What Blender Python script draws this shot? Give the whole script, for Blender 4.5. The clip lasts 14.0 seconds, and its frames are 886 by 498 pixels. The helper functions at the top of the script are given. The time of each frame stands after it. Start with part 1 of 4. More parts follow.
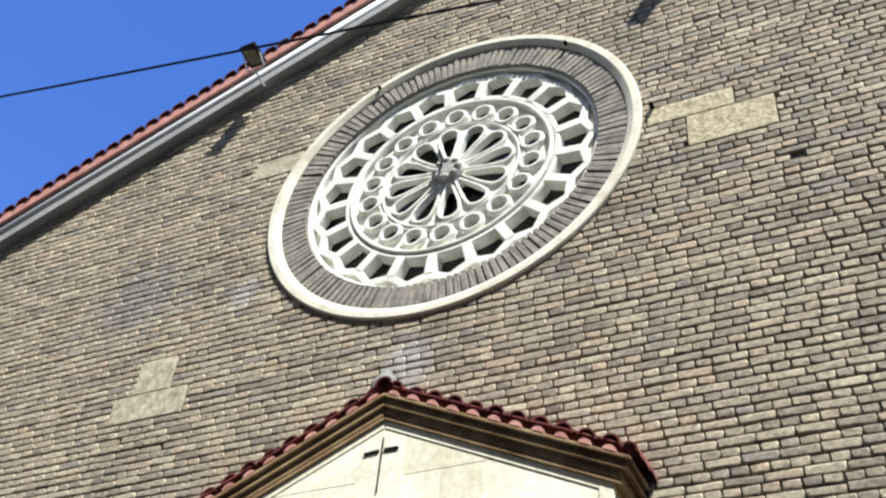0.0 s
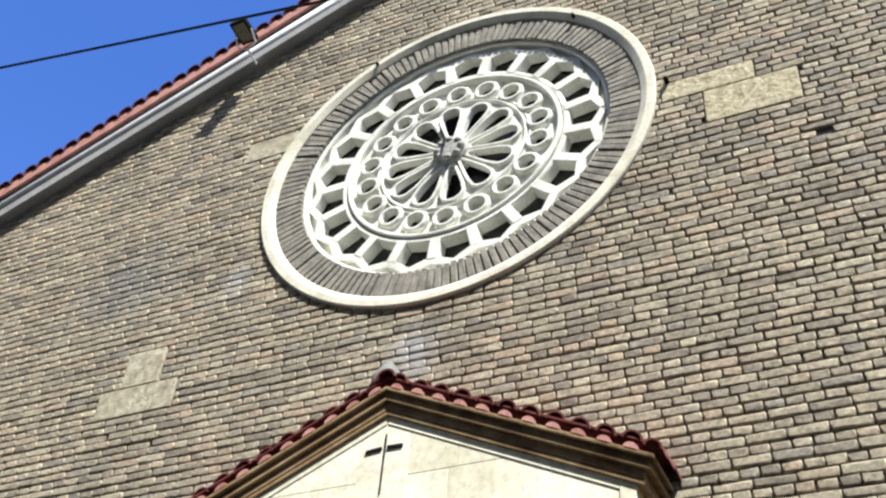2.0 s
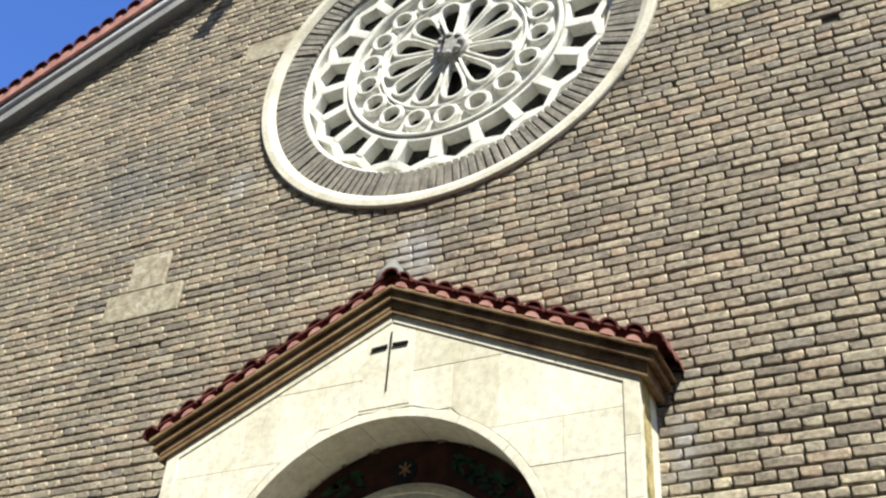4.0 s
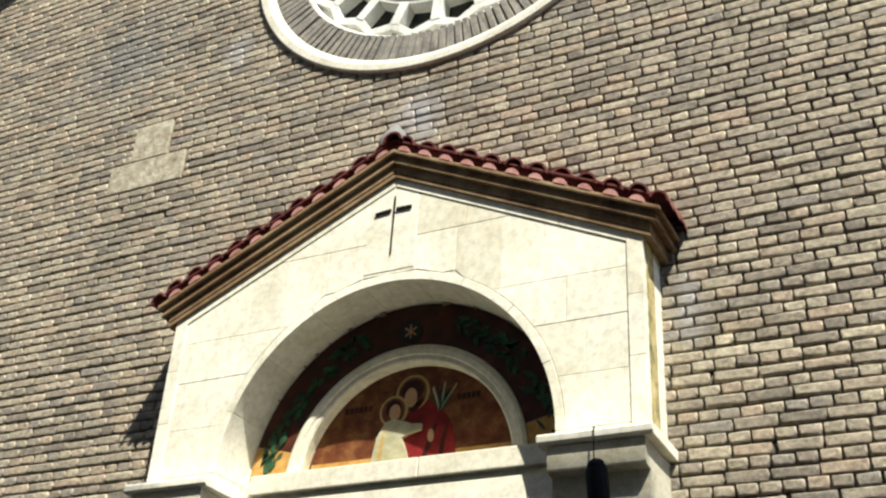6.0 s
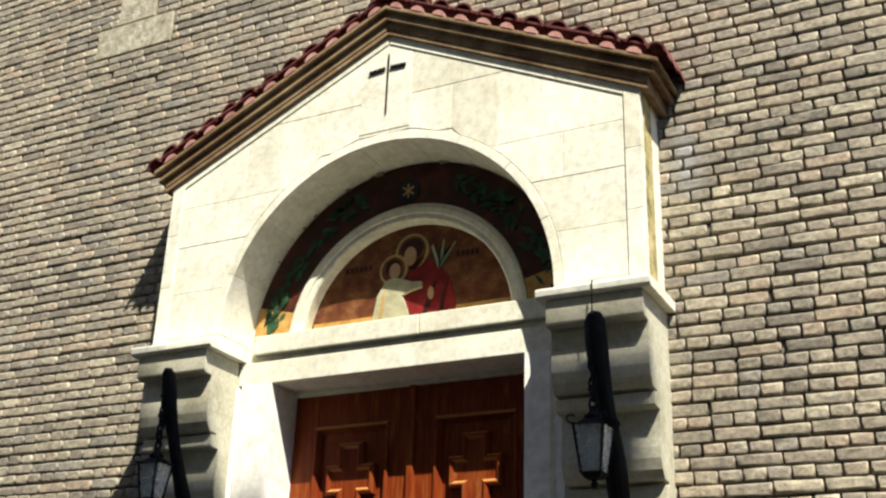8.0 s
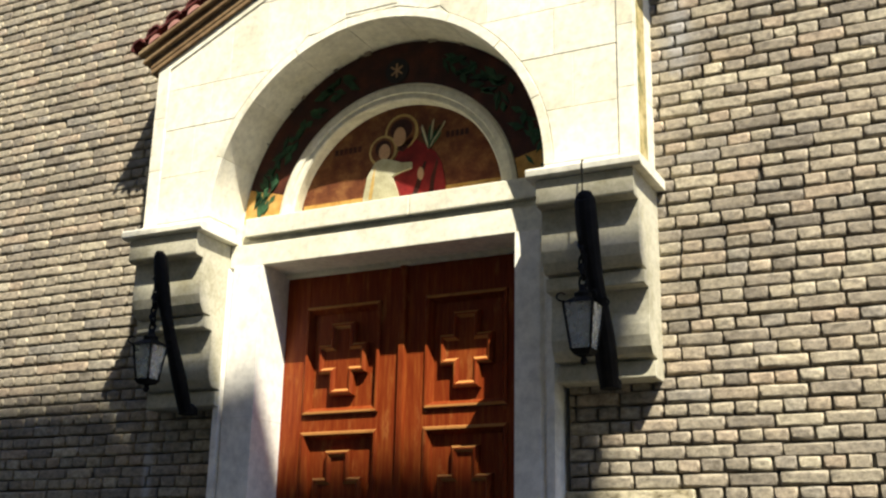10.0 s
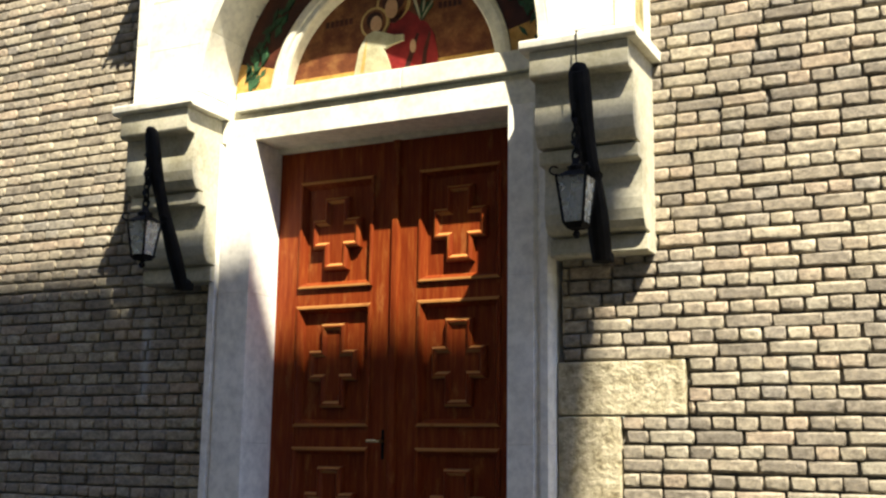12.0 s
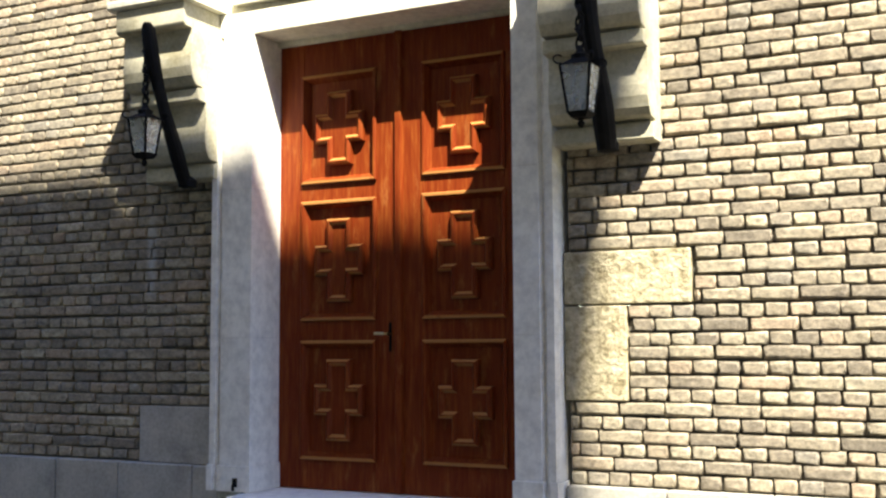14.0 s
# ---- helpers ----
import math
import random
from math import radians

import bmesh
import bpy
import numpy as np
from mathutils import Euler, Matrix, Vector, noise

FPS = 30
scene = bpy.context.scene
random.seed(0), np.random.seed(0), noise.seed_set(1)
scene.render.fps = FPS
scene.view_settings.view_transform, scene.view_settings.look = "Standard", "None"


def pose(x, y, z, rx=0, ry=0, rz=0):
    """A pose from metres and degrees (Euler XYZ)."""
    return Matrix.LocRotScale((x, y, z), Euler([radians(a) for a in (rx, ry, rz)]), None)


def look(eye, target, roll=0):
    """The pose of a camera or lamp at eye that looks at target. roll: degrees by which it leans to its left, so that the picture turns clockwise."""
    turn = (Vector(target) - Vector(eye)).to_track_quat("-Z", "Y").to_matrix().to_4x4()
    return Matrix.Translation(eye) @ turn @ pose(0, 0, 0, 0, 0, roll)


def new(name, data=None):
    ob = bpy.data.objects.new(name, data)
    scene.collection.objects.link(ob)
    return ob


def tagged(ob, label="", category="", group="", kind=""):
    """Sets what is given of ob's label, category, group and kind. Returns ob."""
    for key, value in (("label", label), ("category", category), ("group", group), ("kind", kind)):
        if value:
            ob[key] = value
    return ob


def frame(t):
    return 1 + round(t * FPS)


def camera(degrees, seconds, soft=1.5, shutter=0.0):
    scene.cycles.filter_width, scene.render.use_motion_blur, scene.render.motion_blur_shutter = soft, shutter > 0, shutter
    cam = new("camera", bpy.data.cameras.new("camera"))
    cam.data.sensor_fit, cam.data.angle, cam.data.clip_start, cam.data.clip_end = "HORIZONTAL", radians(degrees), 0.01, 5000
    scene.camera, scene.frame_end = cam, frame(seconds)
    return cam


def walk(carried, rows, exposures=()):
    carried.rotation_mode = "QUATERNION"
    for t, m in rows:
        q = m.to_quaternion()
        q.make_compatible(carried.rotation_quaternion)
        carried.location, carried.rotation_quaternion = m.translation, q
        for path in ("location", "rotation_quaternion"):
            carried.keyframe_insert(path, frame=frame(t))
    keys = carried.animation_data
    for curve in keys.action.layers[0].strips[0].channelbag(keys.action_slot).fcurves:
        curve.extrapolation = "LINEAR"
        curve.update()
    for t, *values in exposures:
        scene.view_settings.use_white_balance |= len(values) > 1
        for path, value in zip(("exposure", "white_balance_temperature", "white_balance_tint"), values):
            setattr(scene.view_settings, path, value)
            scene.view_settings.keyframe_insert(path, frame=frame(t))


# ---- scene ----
cam = camera(42.9, 14.0, soft=2.35)

PATH = [
    (0, (3.672, -6.342, 1.457), (2.955, -5.048, 2.802), 6.3),
    (0.5, (3.493, -6.19, 1.658), (2.79, -4.889, 3.005), 5.8),
    (1, (3.405, -6.032, 1.792), (2.703, -4.732, 3.14), 5.8),
    (1.5, (3.397, -6.04, 1.791), (2.693, -4.734, 3.132), 5.7),
    (2, (3.402, -6.035, 1.797), (2.69, -4.718, 3.124), 5.6),
    (2.2, (3.397, -6.031, 1.802), (2.683, -4.708, 3.121), 5.5),
    (4.3, (3.416, -6.0, 1.784), (2.646, -4.574, 2.956), 4.5),
    (4.5, (3.431, -5.96, 1.753), (2.653, -4.53, 2.914), 4.6),
    (5, (3.43, -5.958, 1.751), (2.638, -4.495, 2.861), 4.2),
    (5.5, (3.424, -5.951, 1.754), (2.62, -4.457, 2.813), 3.9),
    (6, (3.423, -5.945, 1.758), (2.606, -4.418, 2.758), 3.6),
    (6.5, (3.422, -5.943, 1.756), (2.594, -4.387, 2.701), 3.2),
    (7, (3.42, -5.941, 1.758), (2.582, -4.355, 2.642), 2.8),
    (7.5, (3.42, -5.938, 1.757), (2.573, -4.328, 2.589), 2.3),
    (8, (3.422, -5.938, 1.756), (2.568, -4.306, 2.533), 2.0),
    (8.2, (3.423, -5.947, 1.751), (2.567, -4.306, 2.508), 1.9),
    (10.3, (3.411, -5.938, 1.755), (2.542, -4.222, 2.306), 1.2),
    (10.5, (3.432, -5.922, 1.757), (2.556, -4.204, 2.287), 1.3),
    (11, (3.434, -5.924, 1.758), (2.557, -4.19, 2.231), 1.2),
    (11.5, (3.431, -5.922, 1.758), (2.554, -4.175, 2.179), 1.0),
    (12, (3.431, -5.919, 1.759), (2.551, -4.161, 2.122), 0.8),
    (12.5, (3.428, -5.915, 1.761), (2.544, -4.147, 2.071), 0.6),
    (13, (3.427, -5.911, 1.762), (2.539, -4.138, 2.019), 0.4),
    (13.5, (3.424, -5.907, 1.762), (2.532, -4.13, 1.975), 0.0),
    (14, (3.421, -5.903, 1.767), (2.523, -4.124, 1.94), -0.3),
]
walk(cam, [(t, look(eye, target, roll)) for t, eye, target, roll in PATH],
     exposures=[(0.0, 1.12, 6350, 8), (2.2, 1.13, 6400, 8), (4.5, 1.07, 6700, 7), (8.0, 1.09, 6780, 7), (10.5, 1.32, 7250, 8),
                (12.0, 1.62, 7400, 8), (13.0, 1.84, 7350, 8), (14.0, 2.1, 7350, 8)])

world = bpy.data.worlds.new("world")
scene.world = world
world.use_nodes = True
sky = world.node_tree.nodes.new("ShaderNodeTexSky")
sky.sky_type, sky.sun_disc = "NISHITA", False
sky.sun_elevation, sky.sun_rotation = radians(54.5), radians(134.7)
sky.altitude, sky.air_density, sky.dust_density, sky.ozone_density = 100, 1.0, 0.3, 2.0
deeper = world.node_tree.nodes.new("ShaderNodeHueSaturation")
deeper.inputs["Saturation"].default_value, deeper.inputs["Value"].default_value = 1.28, 2.32
deeper.inputs["Hue"].default_value = 0.518
world.node_tree.links.new(sky.outputs[0], deeper.inputs["Color"])
world.node_tree.links.new(deeper.outputs[0], world.node_tree.nodes["Background"].inputs[0])
world.node_tree.nodes["Background"].inputs[1].default_value = 0.06
SUN_WAY = Vector((1.01, -1.0, 2.0))
sun = new("sun", bpy.data.lights.new("sun", "SUN"))
sun.data.energy, sun.data.angle, sun.data.color = 5.0, radians(0.55), (1.0, 0.96, 0.88)
sun.matrix_world = look(SUN_WAY * 10, (0, 0, 0))

# ---------------------------------------------------------------- materials


def material(name, rough=0.8, metal=0.0, spec=0.3):
    m = bpy.data.materials.new(name)
    m.use_nodes = True
    b = m.node_tree.nodes["Principled BSDF"]
    b.inputs["Roughness"].default_value = rough
    b.inputs["Metallic"].default_value = metal
    b.inputs["Specular IOR Level"].default_value = spec
    return m, m.node_tree.nodes, m.node_tree.links, b


def noise_node(nodes, links, scale, detail=4.0, rough=0.6, stretch=(1, 1, 1)):
    mp = nodes.new("ShaderNodeMapping")
    mp.inputs["Scale"].default_value = stretch
    geo = nodes.new("ShaderNodeNewGeometry")
    links.new(geo.outputs["Position"], mp.inputs["Vector"])
    n = nodes.new("ShaderNodeTexNoise")
    n.inputs["Scale"].default_value, n.inputs["Detail"].default_value, n.inputs["Roughness"].default_value = scale, detail, rough
    links.new(mp.outputs[0], n.inputs["Vector"])
    return n.outputs["Fac"]


def ramp(nodes, links, fac, stops):
    r = nodes.new("ShaderNodeValToRGB")
    while len(r.color_ramp.elements) < len(stops):
        r.color_ramp.elements.new(0.5)
    for e, (p, c) in zip(r.color_ramp.elements, stops):
        e.position, e.color = p, (*c, 1)
    links.new(fac, r.inputs[0])
    return r.outputs[0]


def mix(nodes, links, mode, fac, a, b):
    n = nodes.new("ShaderNodeMix")
    n.data_type, n.blend_type = "RGBA", mode
    for sock, v in ((n.inputs[0], fac), (n.inputs[6], a), (n.inputs[7], b)):
        if isinstance(v, (int, float)):
            sock.default_value = v
        elif isinstance(v, tuple):
            sock.default_value = (*v, 1)
        else:
            links.new(v, sock)
    return n.outputs[2]


def bump(nodes, links, b, height, strength=0.4, distance=0.01):
    n = nodes.new("ShaderNodeBump")
    n.inputs["Strength"].default_value, n.inputs["Distance"].default_value = strength, distance
    links.new(height, n.inputs["Height"])
    links.new(n.outputs[0], b.inputs["Normal"])


def two_scale(name, dark, base, light, big=1.5, fine=40, rough=0.85, relief=0.35, depth=0.006, metal=0.0, spec=0.3, stretch=(1, 1, 1)):
    """Colour that varies at two scales, with fine relief."""
    m, N, L, b = material(name, rough, metal, spec)
    c1 = ramp(N, L, noise_node(N, L, big, 5, 0.65, stretch), ((0.3, dark), (0.5, base), (0.72, light)))
    f = noise_node(N, L, fine, 5, 0.7, stretch)
    c2 = ramp(N, L, f, ((0.3, (0.7, 0.7, 0.7)), (0.6, (1.05, 1.05, 1.05))))
    L.new(mix(N, L, "MULTIPLY", 0.8, c1, c2), b.inputs["Base Color"])
    bump(N, L, b, f, relief, depth)
    return m


def brick_material(name, island):
    """Buff to grey hand-made brick; each brick takes its own tone."""
    m, N, L, b = material(name, 0.9, 0, 0.2)
    if island:
        rnd = N.new("ShaderNodeNewGeometry").outputs["Random Per Island"]
    else:
        rnd = N.new("ShaderNodeObjectInfo").outputs["Random"]
    tone = ramp(N, L, rnd, ((0.0, (0.22, 0.2, 0.168)), (0.12, (0.295, 0.266, 0.218)), (0.4, (0.36, 0.326, 0.258)), (0.6, (0.405, 0.37, 0.292)),
                            (0.72, (0.41, 0.34, 0.265)), (0.8, (0.37, 0.328, 0.258)), (0.88, (0.275, 0.26, 0.23)), (1.0, (0.5, 0.46, 0.355))))
    patch = ramp(N, L, noise_node(N, L, 0.9, 5, 0.7), ((0.3, (0.72, 0.71, 0.69)), (0.5, (0.97, 0.95, 0.92)), (0.7, (1.1, 1.06, 1.0))))
    grain = noise_node(N, L, 32, 6, 0.75)
    soot = ramp(N, L, noise_node(N, L, 11, 5, 0.75, (1, 1, 1.8)), ((0.3, (0.55, 0.54, 0.52)), (0.48, (0.95, 0.95, 0.95)), (0.7, (1.25, 1.23, 1.18))))
    fine = ramp(N, L, grain, ((0.3, (0.68, 0.67, 0.66)), (0.62, (1.1, 1.1, 1.1))))
    c = mix(N, L, "MULTIPLY", 1.0, tone, patch)
    c = mix(N, L, "MULTIPLY", 1.0, c, soot)
    c = mix(N, L, "MULTIPLY", 1.0, c, fine)
    blotch = ramp(N, L, noise_node(N, L, 21, 6, 0.7, (1, 1, 1.4)), ((0.34, (0.7, 0.69, 0.69)), (0.5, (1.0, 1.0, 1.0)), (0.66, (1.2, 1.19, 1.16))))
    c = mix(N, L, "MULTIPLY", 1.0, c, blotch)
    lime = ramp(N, L, noise_node(N, L, 2.3, 6, 0.75), ((0.62, (0, 0, 0)), (0.78, (0.5, 0.5, 0.5))))
    c = mix(N, L, "MIX", lime, c, (0.5, 0.48, 0.44))
    for cx, cz, hx, hz, tone_ in ((-0.03, 6.85, 0.5, 0.75, (0.4, 0.4, 0.41)), (-1.765, 2.4, 0.11, 0.75, (0.52, 0.53, 0.53)), (1.92, 4.9, 0.28, 0.7, (0.36, 0.36, 0.36)),
                                  (-3.2, 8.4, 1.6, 1.3, (0.2, 0.2, 0.19)), (-1.9, 8.1, 0.35, 0.5, (0.4, 0.4, 0.39)), (-1.75, 5.95, 0.7, 0.4, (0.3, 0.24, 0.19))):
        at = N.new("ShaderNodeNewGeometry").outputs["Position"]
        mp = N.new("ShaderNodeMapping")
        mp.inputs["Location"].default_value, mp.inputs["Scale"].default_value = (-cx / hx, 0, -cz / hz), (1 / hx, 0.0, 1 / hz)
        L.new(at, mp.inputs["Vector"])
        ln = N.new("ShaderNodeVectorMath")
        ln.operation = "LENGTH"
        L.new(mp.outputs[0], ln.inputs[0])
        sub = N.new("ShaderNodeMath")
        sub.operation = "ADD"
        L.new(ln.outputs["Value"], sub.inputs[0])
        L.new(noise_node(N, L, 4.5, 6, 0.75, (1, 1, 0.6)), sub.inputs[1])
        c = mix(N, L, "MIX", ramp(N, L, sub.outputs[0], ((0.55, (0.7, 0.7, 0.7)), (1.0, (0.0, 0.0, 0.0)))), c, tone_)
    L.new(c, b.inputs["Base Color"])
    bump(N, L, b, grain, 0.7, 0.012)
    return m


BRICK_STUFF = brick_material("brick_clay_joined", True)
BRICK_PIECE = brick_material("brick_clay", False)
RING_BRICK = two_scale("ring_brick_clay", (0.13, 0.125, 0.112), (0.25, 0.235, 0.2), (0.36, 0.335, 0.275), 5, 40, 0.9, 0.6, 0.01)
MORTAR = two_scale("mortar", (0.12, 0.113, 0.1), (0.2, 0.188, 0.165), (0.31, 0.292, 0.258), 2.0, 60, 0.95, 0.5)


def ashlar(name, dark, base, light, big, fine, rough, relief, depth):
    """Dressed stone whose blocks differ a little in tone."""
    m = two_scale(name, dark, base, light, big, fine, rough, relief, depth)
    N, L = m.node_tree.nodes, m.node_tree.links
    b = N["Principled BSDF"]
    was = b.inputs["Base Color"].links[0].from_socket
    own = ramp(N, L, N.new("ShaderNodeObjectInfo").outputs["Random"], ((0.0, (0.86, 0.85, 0.8)), (0.35, (1.0, 1.0, 1.0)), (0.8, (1.04, 1.04, 1.04)), (1.0, (0.9, 0.91, 0.9))))
    L.new(mix(N, L, "MULTIPLY", 1.0, was, own), b.inputs["Base Color"])
    return m


LIMESTONE = ashlar("limestone", (0.66, 0.63, 0.49), (0.77, 0.745, 0.62), (0.82, 0.805, 0.69), 2.6, 18, 0.8, 0.1, 0.003)
JAMB_STONE = two_scale("jamb_stone", (0.76, 0.735, 0.66), (0.83, 0.81, 0.735), (0.86, 0.84, 0.77), 2.2, 14, 0.75, 0.06, 0.002)
ROUGH_STONE = two_scale("rough_stone", (0.26, 0.215, 0.12), (0.5, 0.44, 0.295), (0.62, 0.56, 0.4), 13, 26, 0.9, 1.0, 0.025)
GREY_STONE = two_scale("grey_stone", (0.31, 0.295, 0.26), (0.44, 0.42, 0.37), (0.52, 0.5, 0.44), 3, 40, 0.9, 0.35)
WEATHERED = two_scale("weathered_stone", (0.22, 0.195, 0.14), (0.4, 0.36, 0.26), (0.6, 0.57, 0.47), 9, 26, 0.9, 0.8, 0.015)
CAST_STONE = two_scale("cast_stone", (0.56, 0.56, 0.5), (0.76, 0.76, 0.69), (0.81, 0.81, 0.75), 3.5, 50, 0.8, 0.2, 0.003)
RIM_STONE = two_scale("rim_stone", (0.5, 0.47, 0.35), (0.66, 0.635, 0.52), (0.73, 0.71, 0.6), 3, 45, 0.8, 0.25, 0.003)
CORBEL_STONE = two_scale("corbel_stone", (0.34, 0.315, 0.21), (0.5, 0.475, 0.36), (0.6, 0.575, 0.46), 4, 40, 0.85, 0.2, 0.003)
BOSS_STONE = two_scale("boss_stone", (0.16, 0.16, 0.15), (0.34, 0.34, 0.32), (0.52, 0.51, 0.48), 9, 50, 0.9, 0.4, 0.004)
CORNICE_STONE = two_scale("cornice_stone", (0.11, 0.06, 0.03), (0.23, 0.148, 0.076), (0.36, 0.265, 0.15), 4, 40, 0.85, 0.3, 0.004)
CEMENT = two_scale("cement", (0.11, 0.115, 0.11), (0.17, 0.175, 0.165), (0.24, 0.245, 0.23), 6, 50, 0.9, 0.5)
PINK_TILE = two_scale("pink_tile", (0.3, 0.13, 0.105), (0.43, 0.21, 0.175), (0.52, 0.29, 0.245), 6, 50, 0.85, 0.3, 0.004)
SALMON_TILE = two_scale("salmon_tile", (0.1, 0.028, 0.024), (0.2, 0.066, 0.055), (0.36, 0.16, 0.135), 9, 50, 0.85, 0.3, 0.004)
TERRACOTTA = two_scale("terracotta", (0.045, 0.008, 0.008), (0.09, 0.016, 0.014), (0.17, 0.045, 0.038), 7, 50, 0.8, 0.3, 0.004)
OLD_TILE = two_scale("old_tile", (0.1, 0.024, 0.018), (0.19, 0.046, 0.034), (0.3, 0.1, 0.075), 4, 40, 0.85, 0.3, 0.004)
IRON = two_scale("wrought_iron", (0.004, 0.004, 0.004), (0.007, 0.007, 0.007), (0.014, 0.013, 0.012), 8, 80, 0.75, 0.3, 0.002, 0.0, 0.12)
RUBBER = two_scale("cable_rubber", (0.01, 0.01, 0.01), (0.015, 0.015, 0.016), (0.02, 0.02, 0.02), 8, 80, 0.6, 0.1)
SHEET = two_scale("galvanised_sheet", (0.62, 0.63, 0.64), (0.74, 0.74, 0.74), (0.8, 0.8, 0.8), 3, 60, 0.45, 0.1, 0.002, 0.25, 0.5)
FASCIA = two_scale("fascia_paint", (0.06, 0.06, 0.06), (0.09, 0.09, 0.09), (0.12, 0.12, 0.118), 2, 40, 0.7, 0.2)
SOFFIT = two_scale("soffit_render", (0.2, 0.2, 0.2), (0.28, 0.28, 0.28), (0.34, 0.34, 0.335), 2, 40, 0.85, 0.3)
BRASS = two_scale("brass", (0.5, 0.38, 0.18), (0.62, 0.5, 0.27), (0.7, 0.6, 0.38), 20, 80, 0.3, 0.1, 0.001, 1.0, 0.5)
RENDER_WALL = two_scale("house_render", (0.3, 0.24, 0.155), (0.39, 0.32, 0.21), (0.46, 0.385, 0.26), 0.5, 20, 0.9, 0.3)
PAVING = two_scale("paving", (0.045, 0.04, 0.029), (0.066, 0.058, 0.042), (0.09, 0.08, 0.06), 0.8, 30, 0.9, 0.4)
LENS_GLASS = two_scale("lamp_glass", (0.05, 0.05, 0.03), (0.09, 0.09, 0.05), (0.13, 0.12, 0.08), 8, 60, 0.15, 0.0, 0.001, 0.0, 0.6)
DARK_PANE = two_scale("dark_window_glass", (0.006, 0.006, 0.007), (0.011, 0.011, 0.012), (0.02, 0.02, 0.022), 3, 30, 0.25, 0.1, 0.002, 0.0, 0.5)
GOLD_PAINT = two_scale("gold_mosaic", (0.075, 0.018, 0.007), (0.14, 0.045, 0.016), (0.27, 0.125, 0.045), 9, 90, 0.55, 0.5, 0.004)
RED_PAINT = two_scale("red_mosaic", (0.12, 0.006, 0.007), (0.2, 0.012, 0.012), (0.28, 0.025, 0.02), 8, 90, 0.55, 0.4, 0.004)
MAROON_PAINT = two_scale("maroon_mosaic", (0.022, 0.005, 0.004), (0.045, 0.011, 0.006), (0.1, 0.026, 0.012), 6, 90, 0.55, 0.4, 0.004)
GREEN_PAINT = two_scale("green_mosaic", (0.006, 0.024, 0.011), (0.015, 0.055, 0.025), (0.045, 0.13, 0.055), 12, 90, 0.55, 0.4, 0.004)
PALE_PAINT = two_scale("pale_mosaic", (0.3, 0.28, 0.17), (0.42, 0.4, 0.26), (0.55, 0.53, 0.38), 8, 90, 0.55, 0.4, 0.004)
OCHRE_PAINT = two_scale("ochre_mosaic", (0.36, 0.23, 0.07), (0.48, 0.33, 0.12), (0.58, 0.43, 0.19), 8, 90, 0.5, 0.4, 0.004)
# brighter gold for the mosaic where the sun falls on it
SUNLIT_PAINT = two_scale("sunlit_mosaic", (0.34, 0.17, 0.04), (0.5, 0.28, 0.075), (0.6, 0.38, 0.13), 14, 90, 0.55, 0.5, 0.004)
LICHEN = two_scale("lichen_stone", (0.1, 0.12, 0.05), (0.42, 0.34, 0.15), (0.6, 0.52, 0.3), 9, 40, 0.9, 0.6, 0.006)
SKIN_PAINT = two_scale("tan_mosaic", (0.4, 0.23, 0.12), (0.5, 0.3, 0.17), (0.56, 0.36, 0.22), 8, 90, 0.55, 0.4, 0.004)
BLACK_PAINT = two_scale("black_mosaic", (0.008, 0.008, 0.009), (0.014, 0.013, 0.014), (0.03, 0.03, 0.03), 8, 90, 0.55, 0.4, 0.004)


def wood_material(name, worn):
    """Dark red varnished hardwood with an upright grain, bleached in places."""
    m, N, L, b = material(name, 0.42, 0, 0.14)
    g = noise_node(N, L, 9, 6, 0.7, (5, 5, 0.4))
    c = ramp(N, L, g, ((0.25, (0.11, 0.011, 0.003)), (0.5, (0.175, 0.03, 0.007)), (0.78, (0.28, 0.08, 0.017))))
    w = ramp(N, L, noise_node(N, L, 3.0, 6, 0.75, (3.2, 3.2, 0.8)), ((0.5 - worn, (0, 0, 0)), (0.78 - worn, (0.65, 0.65, 0.65))))
    L.new(mix(N, L, "MIX", w, c, (0.5, 0.25, 0.08)), b.inputs["Base Color"])
    bump(N, L, b, g, 0.2, 0.003)
    return m


WOOD = wood_material("varnished_wood", -0.07)
# worn varnish, bleached further to paint in sky sheen on the mouldings
WORN_SHEEN = wood_material("worn_sheen_varnish", 0.34)


def pane_material():
    m, N, L, b = material("lantern_glass", 0.12, 0, 0.5)
    b.inputs["Base Color"].default_value = (0.75, 0.8, 0.8, 1)
    b.inputs["Transmission Weight"].default_value = 0.75
    L.new(ramp(N, L, noise_node(N, L, 14, 4), ((0.3, (0.1, 0.1, 0.1)), (0.7, (0.4, 0.4, 0.4)))), b.inputs["Roughness"])
    return m


PANE = pane_material()

# ---------------------------------------------------------------- mesh helpers


def part(name, bm, mat, parent=None, label="", smooth=False):
    """Links a bmesh as one mesh object, under a thing or part where one is given."""
    bmesh.ops.recalc_face_normals(bm, faces=bm.faces)
    me = bpy.data.meshes.new(name)
    bm.to_mesh(me)
    bm.free()
    if smooth:
        me.polygons.foreach_set("use_smooth", [True] * len(me.polygons))
    me.materials.append(mat)
    ob = new(name, me)
    ob.parent = parent
    return tagged(ob, label)


def thing(name, label, category, group=""):
    return tagged(new(name), label, category, group)


